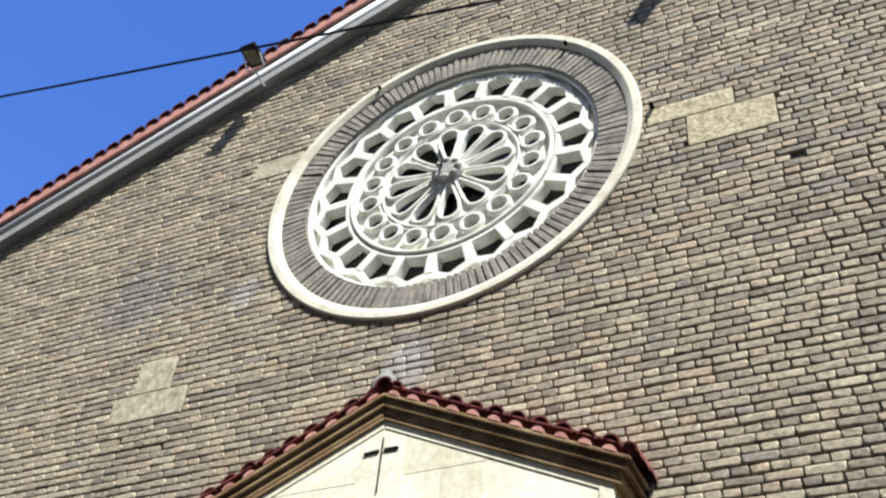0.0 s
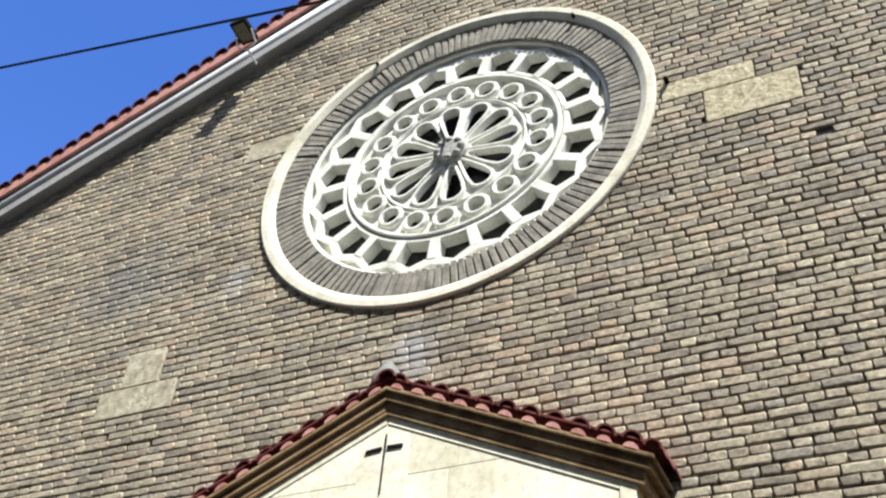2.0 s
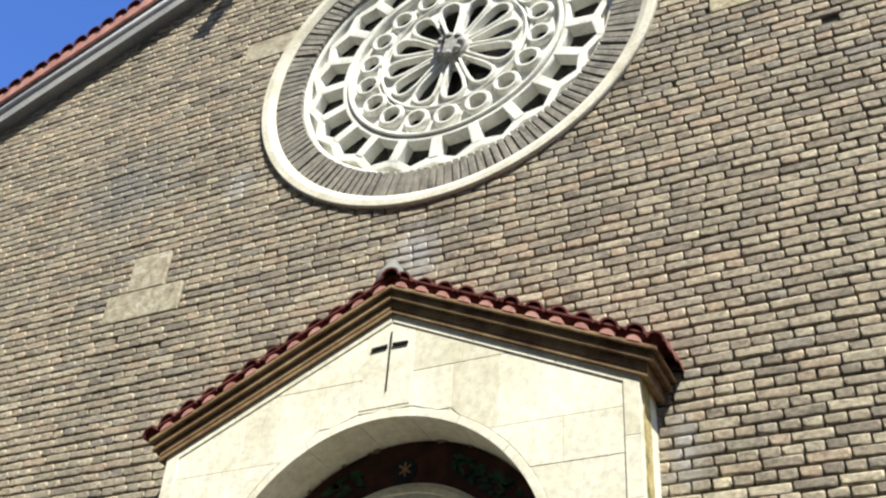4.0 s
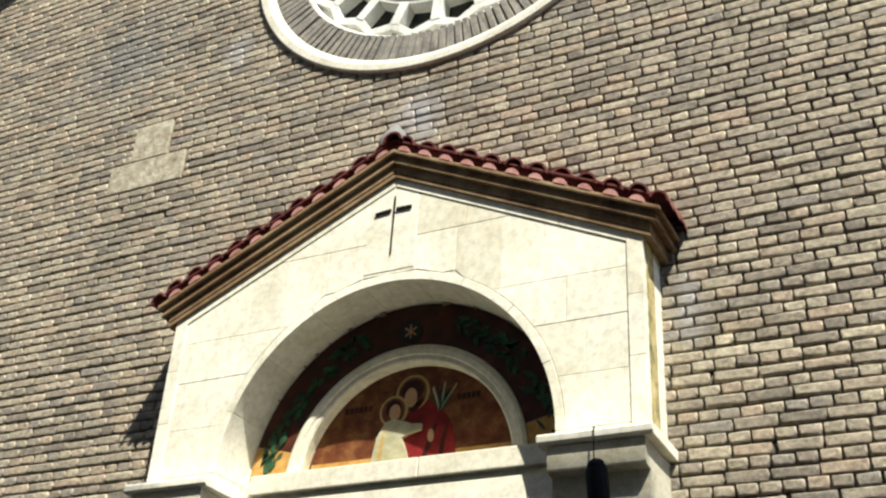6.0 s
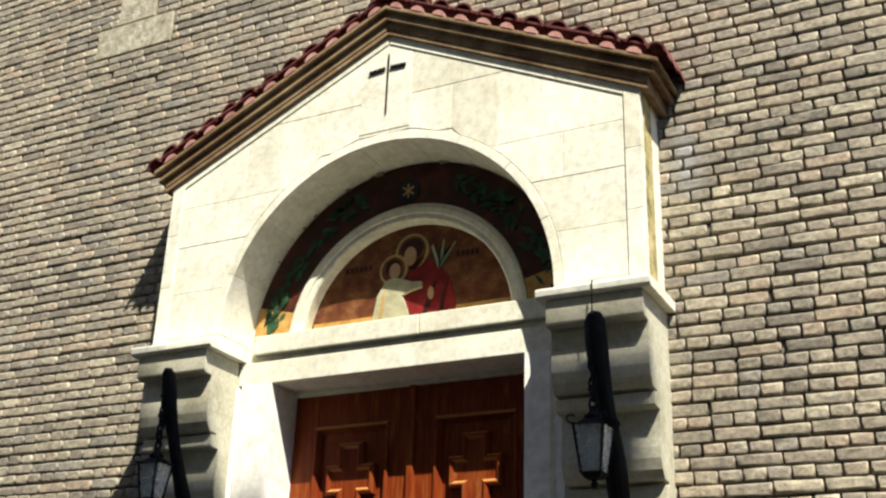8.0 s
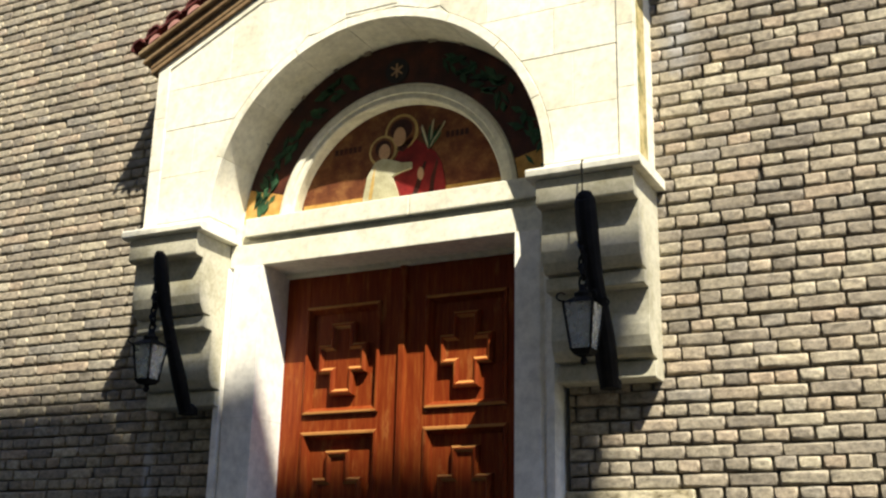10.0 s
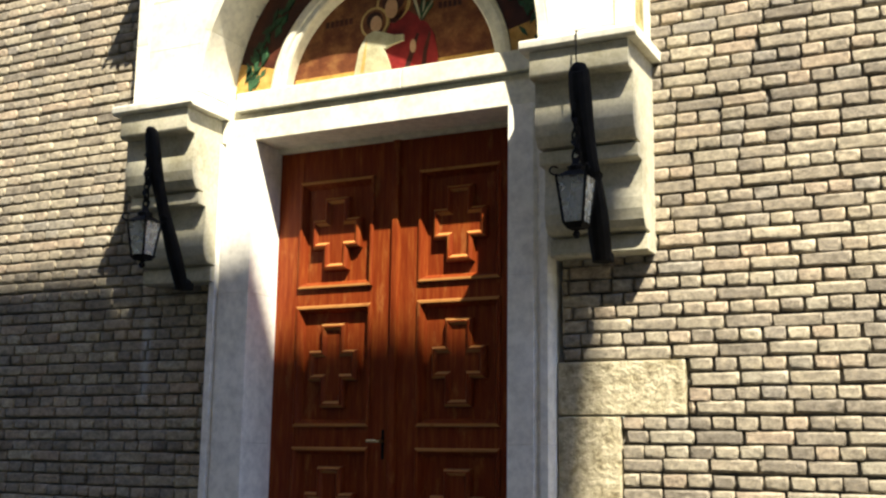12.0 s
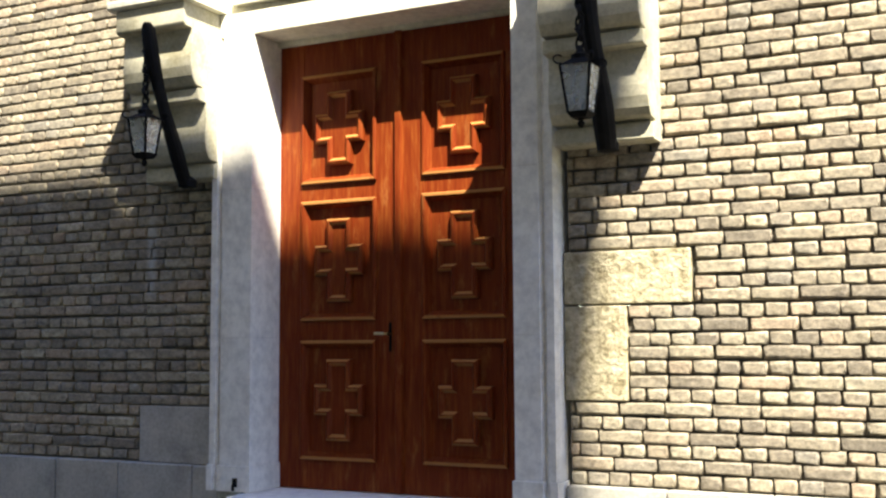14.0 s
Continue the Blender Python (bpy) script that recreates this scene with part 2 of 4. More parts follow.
def prism(poly, a, b, axis="y", bm=None, bevel=0.0):
    """A polygon drawn in the two other axes, drawn out from a to b along one axis."""
    bm = bm or bmesh.new()
    put = {"y": lambda p, d: (p[0], d, p[1]), "x": lambda p, d: (d, p[0], p[1]), "z": lambda p, d: (p[0], p[1], d)}[axis]
    lo = [bm.verts.new(put(p, a)) for p in poly]
    hi = [bm.verts.new(put(p, b)) for p in poly]
    n = len(poly)
    made = [bm.faces.new(lo[::-1]), bm.faces.new(hi)]
    made += [bm.faces.new((lo[k], lo[(k + 1) % n], hi[(k + 1) % n], hi[k])) for k in range(n)]
    if bevel:
        bmesh.ops.recalc_face_normals(bm, faces=bm.faces)
        sharp = [e for e in {e for f in made for e in f.edges} if len(e.link_faces) == 2 and e.calc_face_angle() > 0.5]
        bmesh.ops.bevel(bm, geom=sharp, offset=bevel, segments=2, profile=0.6, affect="EDGES", clamp_overlap=True)
    return bm


def block(x0, x1, y0, y1, z0, z1, bevel=0.006, bm=None):
    return prism(((x0, z0), (x1, z0), (x1, z1), (x0, z1)), y0, y1, "y", bm, bevel)


def arc(cx, cz, r0, r1, a0, a1, n):
    """A sector of a ring as a polygon; angles in degrees from the x axis."""
    up = [radians(a0 + (a1 - a0) * k / n) for k in range(n + 1)]
    return [(cx + r1 * math.cos(a), cz + r1 * math.sin(a)) for a in up] + [(cx + r0 * math.cos(a), cz + r0 * math.sin(a)) for a in up[::-1]]


def lathe(profile, bm=None, n=24, at=(0, 0, 0), axis="z"):
    """Turns a profile of (radius, height) round an upright axis, or round y."""
    bm = bm or bmesh.new()
    rings = []
    for r, h in profile:
        ring = []
        for k in range(n):
            a = 2 * math.pi * k / n
            p = (r * math.cos(a), r * math.sin(a), h) if axis == "z" else (r * math.cos(a), h, r * math.sin(a))
            ring.append(bm.verts.new((p[0] + at[0], p[1] + at[1], p[2] + at[2])))
        rings.append(ring)
    for a, b in zip(rings, rings[1:]):
        for k in range(n):
            bm.faces.new((a[k], a[(k + 1) % n], b[(k + 1) % n], b[k]))
    bm.faces.new(rings[0][::-1])
    bm.faces.new(rings[-1])
    return bm


def torus_ring(cx, cz, profile, bm=None, n=96, a0=0.0, a1=360.0):
    """Sweeps a closed profile of (radius, y) round a centre in the wall's plane."""
    bm = bm or bmesh.new()
    full = a1 - a0 >= 360
    steps = n if full else n + 1
    rings = []
    for k in range(steps):
        a = radians(a0 + (a1 - a0) * k / n)
        rings.append([bm.verts.new((cx + r * math.cos(a), y, cz + r * math.sin(a))) for r, y in profile])
    m = len(profile)
    for k in range(steps if full else steps - 1):
        a, b = rings[k], rings[(k + 1) % steps]
        for j in range(m):
            bm.faces.new((a[j], a[(j + 1) % m], b[(j + 1) % m], b[j]))
    if not full:
        bm.faces.new(rings[0][::-1])
        bm.faces.new(rings[-1])
    return bm


def tube(points, radii, bm=None, n=10):
    """A round bar through points, with a radius at each."""
    bm = bm or bmesh.new()
    pts = [Vector(p) for p in points]
    rings = []
    for k, p in enumerate(pts):
        d = (pts[min(k + 1, len(pts) - 1)] - pts[max(k - 1, 0)]).normalized()
        side = d.cross(Vector((0.31, 0.95, 0.07))).normalized()
        up = d.cross(side)
        r = radii[k] if isinstance(radii, (list, tuple)) else radii
        rings.append([bm.verts.new(p + r * (math.cos(2 * math.pi * j / n) * side + math.sin(2 * math.pi * j / n) * up)) for j in range(n)])
    for a, b in zip(rings, rings[1:]):
        for j in range(n):
            bm.faces.new((a[j], a[(j + 1) % n], b[(j + 1) % n], b[j]))
    bm.faces.new(rings[0][::-1])
    bm.faces.new(rings[-1])
    return bm


def clip(poly, a, b, c):
    """Keeps the part of a polygon where a * x + b * z <= c."""
    out = []
    for p, q in zip(poly, poly[1:] + poly[:1]):
        dp, dq = a * p[0] + b * p[1] - c, a * q[0] + b * q[1] - c
        if dp <= 0:
            out.append(p)
        if dp * dq < 0:
            t = dp / (dp - dq)
            out.append((p[0] + t * (q[0] - p[0]), p[1] + t * (q[1] - p[1])))
    return out


# ---------------------------------------------------------------- plan
AX = 0.03                       # axis of the portal
RX, RZ = 0.09, 9.11             # centre of the rose window
WIDE, FLAT = 1.017, 0.944       # the rose is a little wider than high
COURSE, PITCH, BASE = 0.075, 0.25, 1.016
GROUND = 0.16
NAVE_APEX, NAVE_SLOPE = 12.46, 0.445
WALL_L, WALL_R = -8.0, 6.5


# blocks of rough stone let into the brickwork: x0, x1, z0, z1
INSETS = [(1.19, 1.915, 1.991, 2.291), (1.19, 1.558, 1.466, 1.991), (2.02, 2.78, 8.89, 9.115), (2.355, 3.105, 8.515, 8.89),
          (-2.9, -2.49, 7.165, 7.54), (-3.1, -2.28, 6.865, 7.165), (-2.18, -1.6, 9.715, 9.99)]
LEFT_BLOCK = (-1.848, -1.16, BASE, 1.391)


def blocked(z0, z1):
    """Stretches of a course that something else takes up."""
    zm = (z0 + z1) / 2
    gaps = []
    d = abs(zm - RZ)
    if d < 1.8 * FLAT:
        h = WIDE * math.sqrt(1.8 ** 2 - (d / FLAT) ** 2)
        gaps.append((RX - h, RX + h))
    if zm < 4.09:
        gaps.append((AX - 1.185, AX + 1.185))
    elif zm < 5.27:
        h = math.sqrt(max(0, 1.19 ** 2 - (zm - 4.08) ** 2))
        gaps.append((AX - h, AX + h))
    for x0, x1, a, b in INSETS + [LEFT_BLOCK]:
        if a - 0.02 < zm < b + 0.02:
            gaps.append((x0, x1))
    return sorted(gaps)


def free(lo, hi, gaps):
    out, x = [], lo
    for a, b in gaps:
        if a > x:
            out.append((x, min(a, hi)))
        x = max(x, b)
    if x < hi:
        out.append((x, hi))
    return [(a, b) for a, b in out if b - a > 0.02]


def span(z):
    half = (NAVE_APEX - z) / NAVE_SLOPE
    return max(WALL_L, RX - half), min(WALL_R, RX + half)


# ---------------------------------------------------------------- wall, plinth, ground
rows = int((NAVE_APEX - BASE) / COURSE)
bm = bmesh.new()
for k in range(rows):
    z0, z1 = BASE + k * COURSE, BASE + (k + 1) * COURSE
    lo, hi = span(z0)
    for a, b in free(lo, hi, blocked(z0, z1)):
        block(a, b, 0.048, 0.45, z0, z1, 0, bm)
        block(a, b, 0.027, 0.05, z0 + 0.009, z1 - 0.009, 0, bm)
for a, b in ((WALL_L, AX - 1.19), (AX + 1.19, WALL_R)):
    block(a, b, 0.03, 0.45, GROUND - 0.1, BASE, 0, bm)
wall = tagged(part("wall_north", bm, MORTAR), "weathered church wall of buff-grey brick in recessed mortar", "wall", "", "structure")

bm = bmesh.new()
block(-60, 60, -60, 60, GROUND - 0.3, GROUND, 0, bm)
tagged(part("ground", bm, PAVING), "worn grey stone paving in front of the church", "ground", "", "structure")

plinth = tagged(new("plinth"), "low course of grey stone blocks under the brickwork", "plinth", "", "structure")
rng = random.Random(4)
for start, end in ((WALL_L, AX - 1.18), (AX + 1.18, WALL_R)):
    x = start
    while x < end - 0.05:
        w = min(rng.uniform(0.52, 0.72), end - x)
        if end - (x + w) < 0.2:
            w = end - x
        part("stone", block(x + 0.004, x + w - 0.004, -0.05, 0.2, GROUND - 0.05, BASE - 0.004, 0.008), GREY_STONE, plinth)
        x += w

doorstep = tagged(new("doorstep"), "pale worn stone doorstep under the double door", "doorstep", "", "structure")
part("slab", block(AX - 0.93, AX + 0.93, -0.3, 0.3, 0.72, 0.868, 0.01), JAMB_STONE, doorstep)
part("block", block(AX - 1.3, AX + 1.3, -0.55, 0.2, GROUND - 0.05, 0.716, 0.01), GREY_STONE, doorstep)

# a house across the street, whose roofline shades the foot of the wall
far = 8.0
edge = [(-30, 3.24), (-3.2, 3.04), (-2.3, 3.04), (-2.05, 3.02), (-1.97, 2.84), (-1.25, 2.82), (-0.7, 2.93), (0.2, 2.99), (1.5, 2.95), (1.3, 1.1), (1.22, -2.0)]
line = [(x + SUN_WAY.x * far, z + SUN_WAY.z * far) for x, z in edge]
line += [(line[-1][0], GROUND - 0.1), (line[0][0], GROUND - 0.1)]
house = thing("house", "tall plain rendered house across the street", "house")
part("wall", prism(line, -far - 9, -far), RENDER_WALL, house)
# unseen lower house added further on to cut fill, clear of the sun's way
ob = thing("house", "lower plain house block added out of view to cut fill light", "house")
part("wall", block(10.4, 34.0, -far - 9, -far - 0.6, GROUND - 0.1, 11.5, 0.02), RENDER_WALL, ob)

# stone insets
for x0, x1, z0, z1 in INSETS:
    ob = part("stone_block", block(x0 + 0.006, x1 - 0.006, -0.008, 0.3, z0 + 0.005, z1 - 0.005, 0.01), ROUGH_STONE if x0 > 0 else WEATHERED)
    tagged(ob, "rough yellowish stone block let into the brick wall", "stone block", "stone blocks in the wall")
x0, x1, z0, z1 = LEFT_BLOCK
tagged(part("stone_block", block(x0 + 0.005, x1, -0.006, 0.3, z0, z1 - 0.005, 0.008), GREY_STONE), "smooth grey stone block beside the door jamb", "stone block",
       "stone blocks in the wall")

# ---------------------------------------------------------------- portal
portal = thing("portal", "pale limestone church portal with gable, arch and corbels", "portal")
FRONT, BACK = -0.34, 0.03
SPRING, R_ARCH, R_OUT = 4.08, 1.18, 1.24
GABLE, SLOPE = 6.07, 0.48
GAP = 0.0018


def gable_stone(poly, y=FRONT):
    poly = clip(poly, SLOPE, 1, GABLE + SLOPE * AX)
    poly = clip(poly, -SLOPE, 1, GABLE - SLOPE * AX)
    if len(poly) > 2:
        part("stone", prism(poly, y, BACK + 0.05, "y", None, 0.003), LIMESTONE, portal)


# voussoirs of the arch
cuts = [0, 21, 43, 63, 81, 99, 118, 139, 160, 180]
for k, (a, b) in enumerate(zip(cuts, cuts[1:])):
    gable_stone(arc(AX, SPRING, R_ARCH, R_OUT - 0.003, a + 0.1, b - 0.1, 10), FRONT - 0.001 * (k % 3))
# ashlar in courses on either side
levels = [4.015, 4.08, 4.41, 4.757, 5.06, 5.58, 6.1]
joints = {0: [], 1: [], 2: [1.366], 3: [1.246], 4: [0.2, 0.49, 0.81, 1.1], 5: [0.19, 0.55]}
for r, (za, zb) in enumerate(zip(levels, levels[1:])):
    for side in (-1, 1):
        def inner(z):
            return R_ARCH if z < SPRING else math.sqrt(max(0.0, R_OUT ** 2 - (z - SPRING) ** 2))
        zs = [za + GAP + (zb - za - 2 * GAP) * k / 8 for k in range(9)]
        marks = [0.0] + joints[r] + [1.625]
        for u0, u1 in zip(marks, marks[1:]):
            left = [(min(max(inner(z) + GAP, u0 + GAP), u1), z) for z in zs]
            if all(u >= u1 - 0.01 for u, _ in left):
                continue
            left = [p for p in left if p[0] < u1 - 0.001]
            poly = left + [(u1 - GAP, left[-1][1]), (u1 - GAP, left[0][1])]
            poly = [(AX + side * u, z) for u, z in poly]
            gable_stone(poly if side < 0 else poly[::-1], FRONT + 0.001 * ((r + len(marks)) % 3))
# angle strips that frame the front, with a fine groove beside them
for side in (-1, 1):
    zz = [4.015, 4.47, 4.86, 5.36]
    for za, zb in zip(zz, zz[1:]):
        a, b = sorted((AX + side * 1.631, AX + side * 1.73))
        gable_stone([(a, za + GAP), (b, za + GAP), (b, zb), (a, zb)], FRONT - 0.008)
for side in (-1, 1):
    a, b = sorted((AX + side * 1.7, AX + side * 1.735))
    part("weathered_strip", block(a, b, FRONT + 0.05, FRONT + 0.19, 4.03, 5.3, 0.003), LICHEN, portal, "strip of lichen-stained stone")
# the same strip runs up under the cornice
for side in (-1, 1):
    for u0, u1 in ((0.004, 0.62), (0.624, 1.2), (1.204, 1.63)):
        poly = [(AX + side * u0, GABLE - 0.062 - SLOPE * u0), (AX + side * u1, GABLE - 0.062 - SLOPE * u1), (AX + side * u1, GABLE - SLOPE * u1), (AX + side * u0, GABLE - SLOPE * u0)]
        part("stone", prism(poly, FRONT - 0.007, FRONT + 0.02, "y", None, 0.003), LIMESTONE, portal)
# core of the block, set back behind the joints
core = arc(AX, SPRING, R_ARCH + 0.006, R_ARCH + 0.006, 0, 180, 24)[:25]
core = [(AX + 1.72, 4.02), (AX + 1.72, GABLE - SLOPE * 1.72 - 0.01), (AX, GABLE - 0.01), (AX - 1.72, GABLE - SLOPE * 1.72 - 0.01), (AX - 1.72, 4.02),
        (AX - R_ARCH - 0.006, 4.02)] + core[::-1] + [(AX + R_ARCH + 0.006, 4.02)]
part("core", prism(core, FRONT + 0.005, 0.02), LIMESTONE, portal)

# raking cornice in three steps, with returns along the sides
bands = [(0.0, 0.035, -0.368, 1.79), (0.035, 0.1, -0.374, 1.79), (0.1, 0.126, -0.404, 1.84), (0.126, 0.17, -0.392, 1.83), (0.17, 0.2, -0.43, 1.868)]
for za, zb, y, half in bands:
    for side in (-1, 1):
        poly = [(AX, GABLE + za), (AX + side * half, GABLE + za - SLOPE * half), (AX + side * half, GABLE + zb - SLOPE * half), (AX, GABLE + zb)]
        part("cornice", prism(poly, y, 0.0, "y", None, 0.007), CORNICE_STONE, portal, "brownish moulded cornice")


def cover_tile(at, down, length, radius, rise=0.78, steps=3, sunk=0.02):
    """Barrel tiles laid front to back in overlapping lengths, filled behind the front edge."""
    bm = bmesh.new()
    n = 9
    for s in range(steps):
        ya, yb = -length + s * length / steps - (0.03 if s else 0), -length + (s + 1) * length / steps
        lift = 0.014 * s
        r0, r1 = radius * 1.05, radius * 0.93
        rings = []
        for y, r in ((ya, r0), (yb, r1)):
            for t in (0.0, 0.015):
                ring = []
                for k in range(n + 1):
                    a = math.pi * k / n
                    u, w = (r - t) * math.cos(a), (r - t) * math.sin(a) * rise
                    ring.append(bm.verts.new((at[0] + u * math.cos(down) - w * math.sin(down) * 0.5, y, at[1] + u * math.sin(down) + w * math.cos(down) + lift)))
                rings.append(ring)
        o0, i0, o1, i1 = rings
        # slot 1 paints shade into the hollow; the front rim takes it too
        if s == 0:
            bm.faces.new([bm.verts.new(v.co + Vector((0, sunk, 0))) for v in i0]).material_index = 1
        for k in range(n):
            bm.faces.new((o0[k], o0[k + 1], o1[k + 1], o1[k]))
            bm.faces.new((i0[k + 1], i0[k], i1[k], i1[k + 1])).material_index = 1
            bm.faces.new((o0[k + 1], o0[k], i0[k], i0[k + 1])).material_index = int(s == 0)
            bm.faces.new((o1[k], o1[k + 1], i1[k + 1], i1[k]))
    return bm


rng = random.Random(7)


def hollow_tile(at, tilt, length, radius):
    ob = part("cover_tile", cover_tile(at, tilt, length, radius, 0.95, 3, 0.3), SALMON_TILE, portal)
    # much darker clay in place of the shade inside the tile
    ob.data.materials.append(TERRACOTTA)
    return ob


for side in (-1, 1):
    tilt = -side * math.atan(SLOPE)
    for k in range(11):
        u = 0.085 + 0.1645 * k
        x, z = AX + side * u, GABLE + 0.2 - SLOPE * u
        part("under_tile", cover_tile((x, z + rng.uniform(-0.004, 0.004)), tilt, 0.432, 0.05, 0.82, 3, -0.002), PINK_TILE, portal)
        u += 0.014
        x, z = AX + side * u, GABLE + 0.262 - SLOPE * u
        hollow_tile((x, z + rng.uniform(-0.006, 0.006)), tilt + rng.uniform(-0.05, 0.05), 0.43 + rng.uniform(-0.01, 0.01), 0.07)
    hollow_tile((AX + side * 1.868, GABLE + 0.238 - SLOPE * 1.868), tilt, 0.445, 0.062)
    poly = [(AX, GABLE + 0.202), (AX + side * 1.83, GABLE + 0.202 - SLOPE * 1.83), (AX + side * 1.83, GABLE + 0.27 - SLOPE * 1.83), (AX, GABLE + 0.27)]
    part("tile_bed", prism(poly, -0.395, -0.01), TERRACOTTA, portal)
    poly = [(AX, GABLE + 0.27), (AX + side * 1.84, GABLE + 0.27 - SLOPE * 1.84), (AX + side * 1.84, GABLE + 0.286 - SLOPE * 1.84), (AX, GABLE + 0.286)]
    part("pan_tile", prism(poly, -0.425, -0.01), TERRACOTTA, portal)
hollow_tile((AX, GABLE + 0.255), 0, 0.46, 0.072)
tagged(part("mortar_cap", lathe(((0.12, -0.16), (0.12, 0.0), (0.08, 0.07), (0.04, 0.13), (0.012, 0.16)), None, 14, (AX - 0.15, -0.17, GABLE + 0.46)), CEMENT, portal, "grey cement lump at the ridge",
            True))

# imposts, corbels
PROFILE = [(0.03, 3.945), (-0.45, 3.945), (-0.45, 3.815), (-0.445, 3.802), (-0.43, 3.795), (-0.37, 3.79), (-0.364, 3.75), (-0.366, 3.68), (-0.374, 3.61), (-0.376, 3.55), (-0.362, 3.49),
           (-0.338, 3.45), (-0.322, 3.436), (-0.255, 3.43), (-0.255, 3.422), (-0.302, 3.418), (-0.302, 3.35), (-0.297, 3.342), (-0.222, 3.336), (-0.218, 3.27), (-0.22, 3.21), (-0.229, 3.14),
           (-0.228, 3.08), (-0.212, 3.022), (-0.187, 2.985), (-0.17, 2.975), (-0.1, 2.97), (-0.1, 2.957), (-0.14, 2.952), (-0.14, 2.87), (-0.13, 2.86), (0.03, 2.86)]
for side in (-1, 1):
    a, b = sorted((AX + side * 1.175, AX + side * 1.735))
    part("corbel", prism(PROFILE, a, b, "x", None, 0.004), CORBEL_STONE, portal, "scrolled pale stone corbel in tiers")
    a, b = sorted((AX + side * 1.125, AX + side * 1.785))
    part("impost", prism([(0.02, 3.95), (-0.465, 3.95), (-0.485, 3.965), (-0.485, 4.0), (-0.475, 4.012), (0.02, 4.012)], a, b, "x", None, 0.004), LIMESTONE, portal)

# lintel, ledge and tympanum
part("lintel", block(AX - 1.172, AX + 1.172, -0.09, 0.26, 3.787, 3.94, 0.006), LIMESTONE, portal)
part("door_head", block(AX - 0.898, AX + 0.898, 0.17, 0.262, 3.757, 3.786, 0.004), LIMESTONE, portal)
part("frieze", block(AX - 1.172, AX + 1.172, -0.06, 0.2, 3.942, 3.983, 0.0), LIMESTONE, portal)
for a, b in ((-1.055, 0.19), (0.194, 1.055)):
    part("ledge", block(AX + a, AX + b, -0.115, 0.18, 3.985, 4.115, 0.008), LIMESTONE, portal)
for a, b in ((-1.172, -1.058), (1.058, 1.172)):
    part("stone", block(AX + a, AX + b, -0.05, 0.1, 3.985, 4.1, 0.004), LIMESTONE, portal)
BANDY = 0.025
part("back_stone", prism(arc(AX, 4.09, 0.84, R_ARCH + 0.03, 0, 180, 40), BANDY, 0.2), LIMESTONE, portal)
part("arch_ring", torus_ring(AX, 4.07, [(0.768, 0.14), (0.768, 0.02), (0.778, 0.01), (0.81, 0.01), (0.815, 0.0), (0.85, -0.005), (0.872, 0.005), (0.876, 0.04), (0.876, 0.14)],
                               None, 48, 0, 180), LIMESTONE, portal, "moulded pale stone arch ring")
part("tympanum_wall", prism(arc(AX, 4.09, 0.0, 0.8, 0, 180, 40)[:41], 0.11, 0.25), LIMESTONE, portal)

# jambs in stacked blocks, with a rebate along the outer edge
levels = [0.87, 1.03, 1.83, 2.78, 3.785]
for side in (-1, 1):
    wide = 0.06 if side < 0 else -0.012
    for k, (za, zb) in enumerate(zip(levels, levels[1:])):
        g = 0.012 if k == 0 else 0.0
        h = g + wide
        sec = [(0.9 - g, 0.27), (0.9 - g, -0.1 - g), (1.07 + h, -0.1 - g), (1.085 + h, -0.075 - g), (1.1 + h, -0.075 - g), (1.11 + h, -0.1 - g), (1.155 + h, -0.1 - g), (1.17 + h, -0.07),
               (1.17 + h, 0.27)]
        sec = [(AX + side * u, y) for u, y in sec]
        part("jamb", prism(sec if side > 0 else sec[::-1], za + 0.0004, zb - 0.0004, "z", None, 0.003), JAMB_STONE, portal)

# cross let into the gable stone
cross = thing("cross", "thin dark metal cross let into the gable stone", "cross")
part("upright", block(0.028, 0.036, FRONT - 0.012, FRONT + 0.01, 5.463, 5.925, 0.002), IRON, cross)
part("arm", prism([(-0.112, 5.795), (0.008, 5.805), (0.008, 5.828), (-0.112, 5.818)], FRONT - 0.012, FRONT + 0.01), IRON, cross)
part("arm", prism([(0.05, 5.806), (0.165, 5.803), (0.165, 5.827), (0.05, 5.83)], FRONT - 0.012, FRONT + 0.01), IRON, cross)
part("panel", block(-0.165, 0.215, FRONT - 0.0025, FRONT + 0.01, 5.345, 5.735, 0.001), LIMESTONE, cross, "pale square stone panel")

# ---------------------------------------------------------------- mural
mural = thing("mural", "painted tympanum mural in gold, red and green", "mural")


def disc(cx, cz, rx, rz, n=24, a0=0, a1=360):
    return [(cx + rx * math.cos(radians(a0 + (a1 - a0) * k / n)), cz + rz * math.sin(radians(a0 + (a1 - a0) * k / n))) for k in range(n + (a1 - a0 < 360))]


def painted(name, poly, mat, layer, parent=mural, plane=0.11, label=""):
    return part(name, prism(poly, plane - 0.003 * layer, plane - 0.003 * layer + 0.006 + 0.003 * layer), mat, parent, label)


painted("ground", disc(AX, 4.08, 0.772, 0.772, 40, 0, 180), GOLD_PAINT, 1)
# sunlight along the mural's foot, put in as a yellower strip
painted("gold_strip", [(AX - 0.745, 4.115), (AX + 0.745, 4.115), (AX + 0.735, 4.23), (AX - 0.735, 4.23)], SUNLIT_PAINT, 2)
painted("robe", [(-0.06, 4.12), (-0.06, 4.34), (-0.02, 4.46), (0.02, 4.53), (0.06, 4.6), (0.13, 4.595), (0.215, 4.53), (0.29, 4.47), (0.335, 4.39), (0.365, 4.24), (0.37, 4.12)], RED_PAINT, 3,
        label="plain dark red shape")
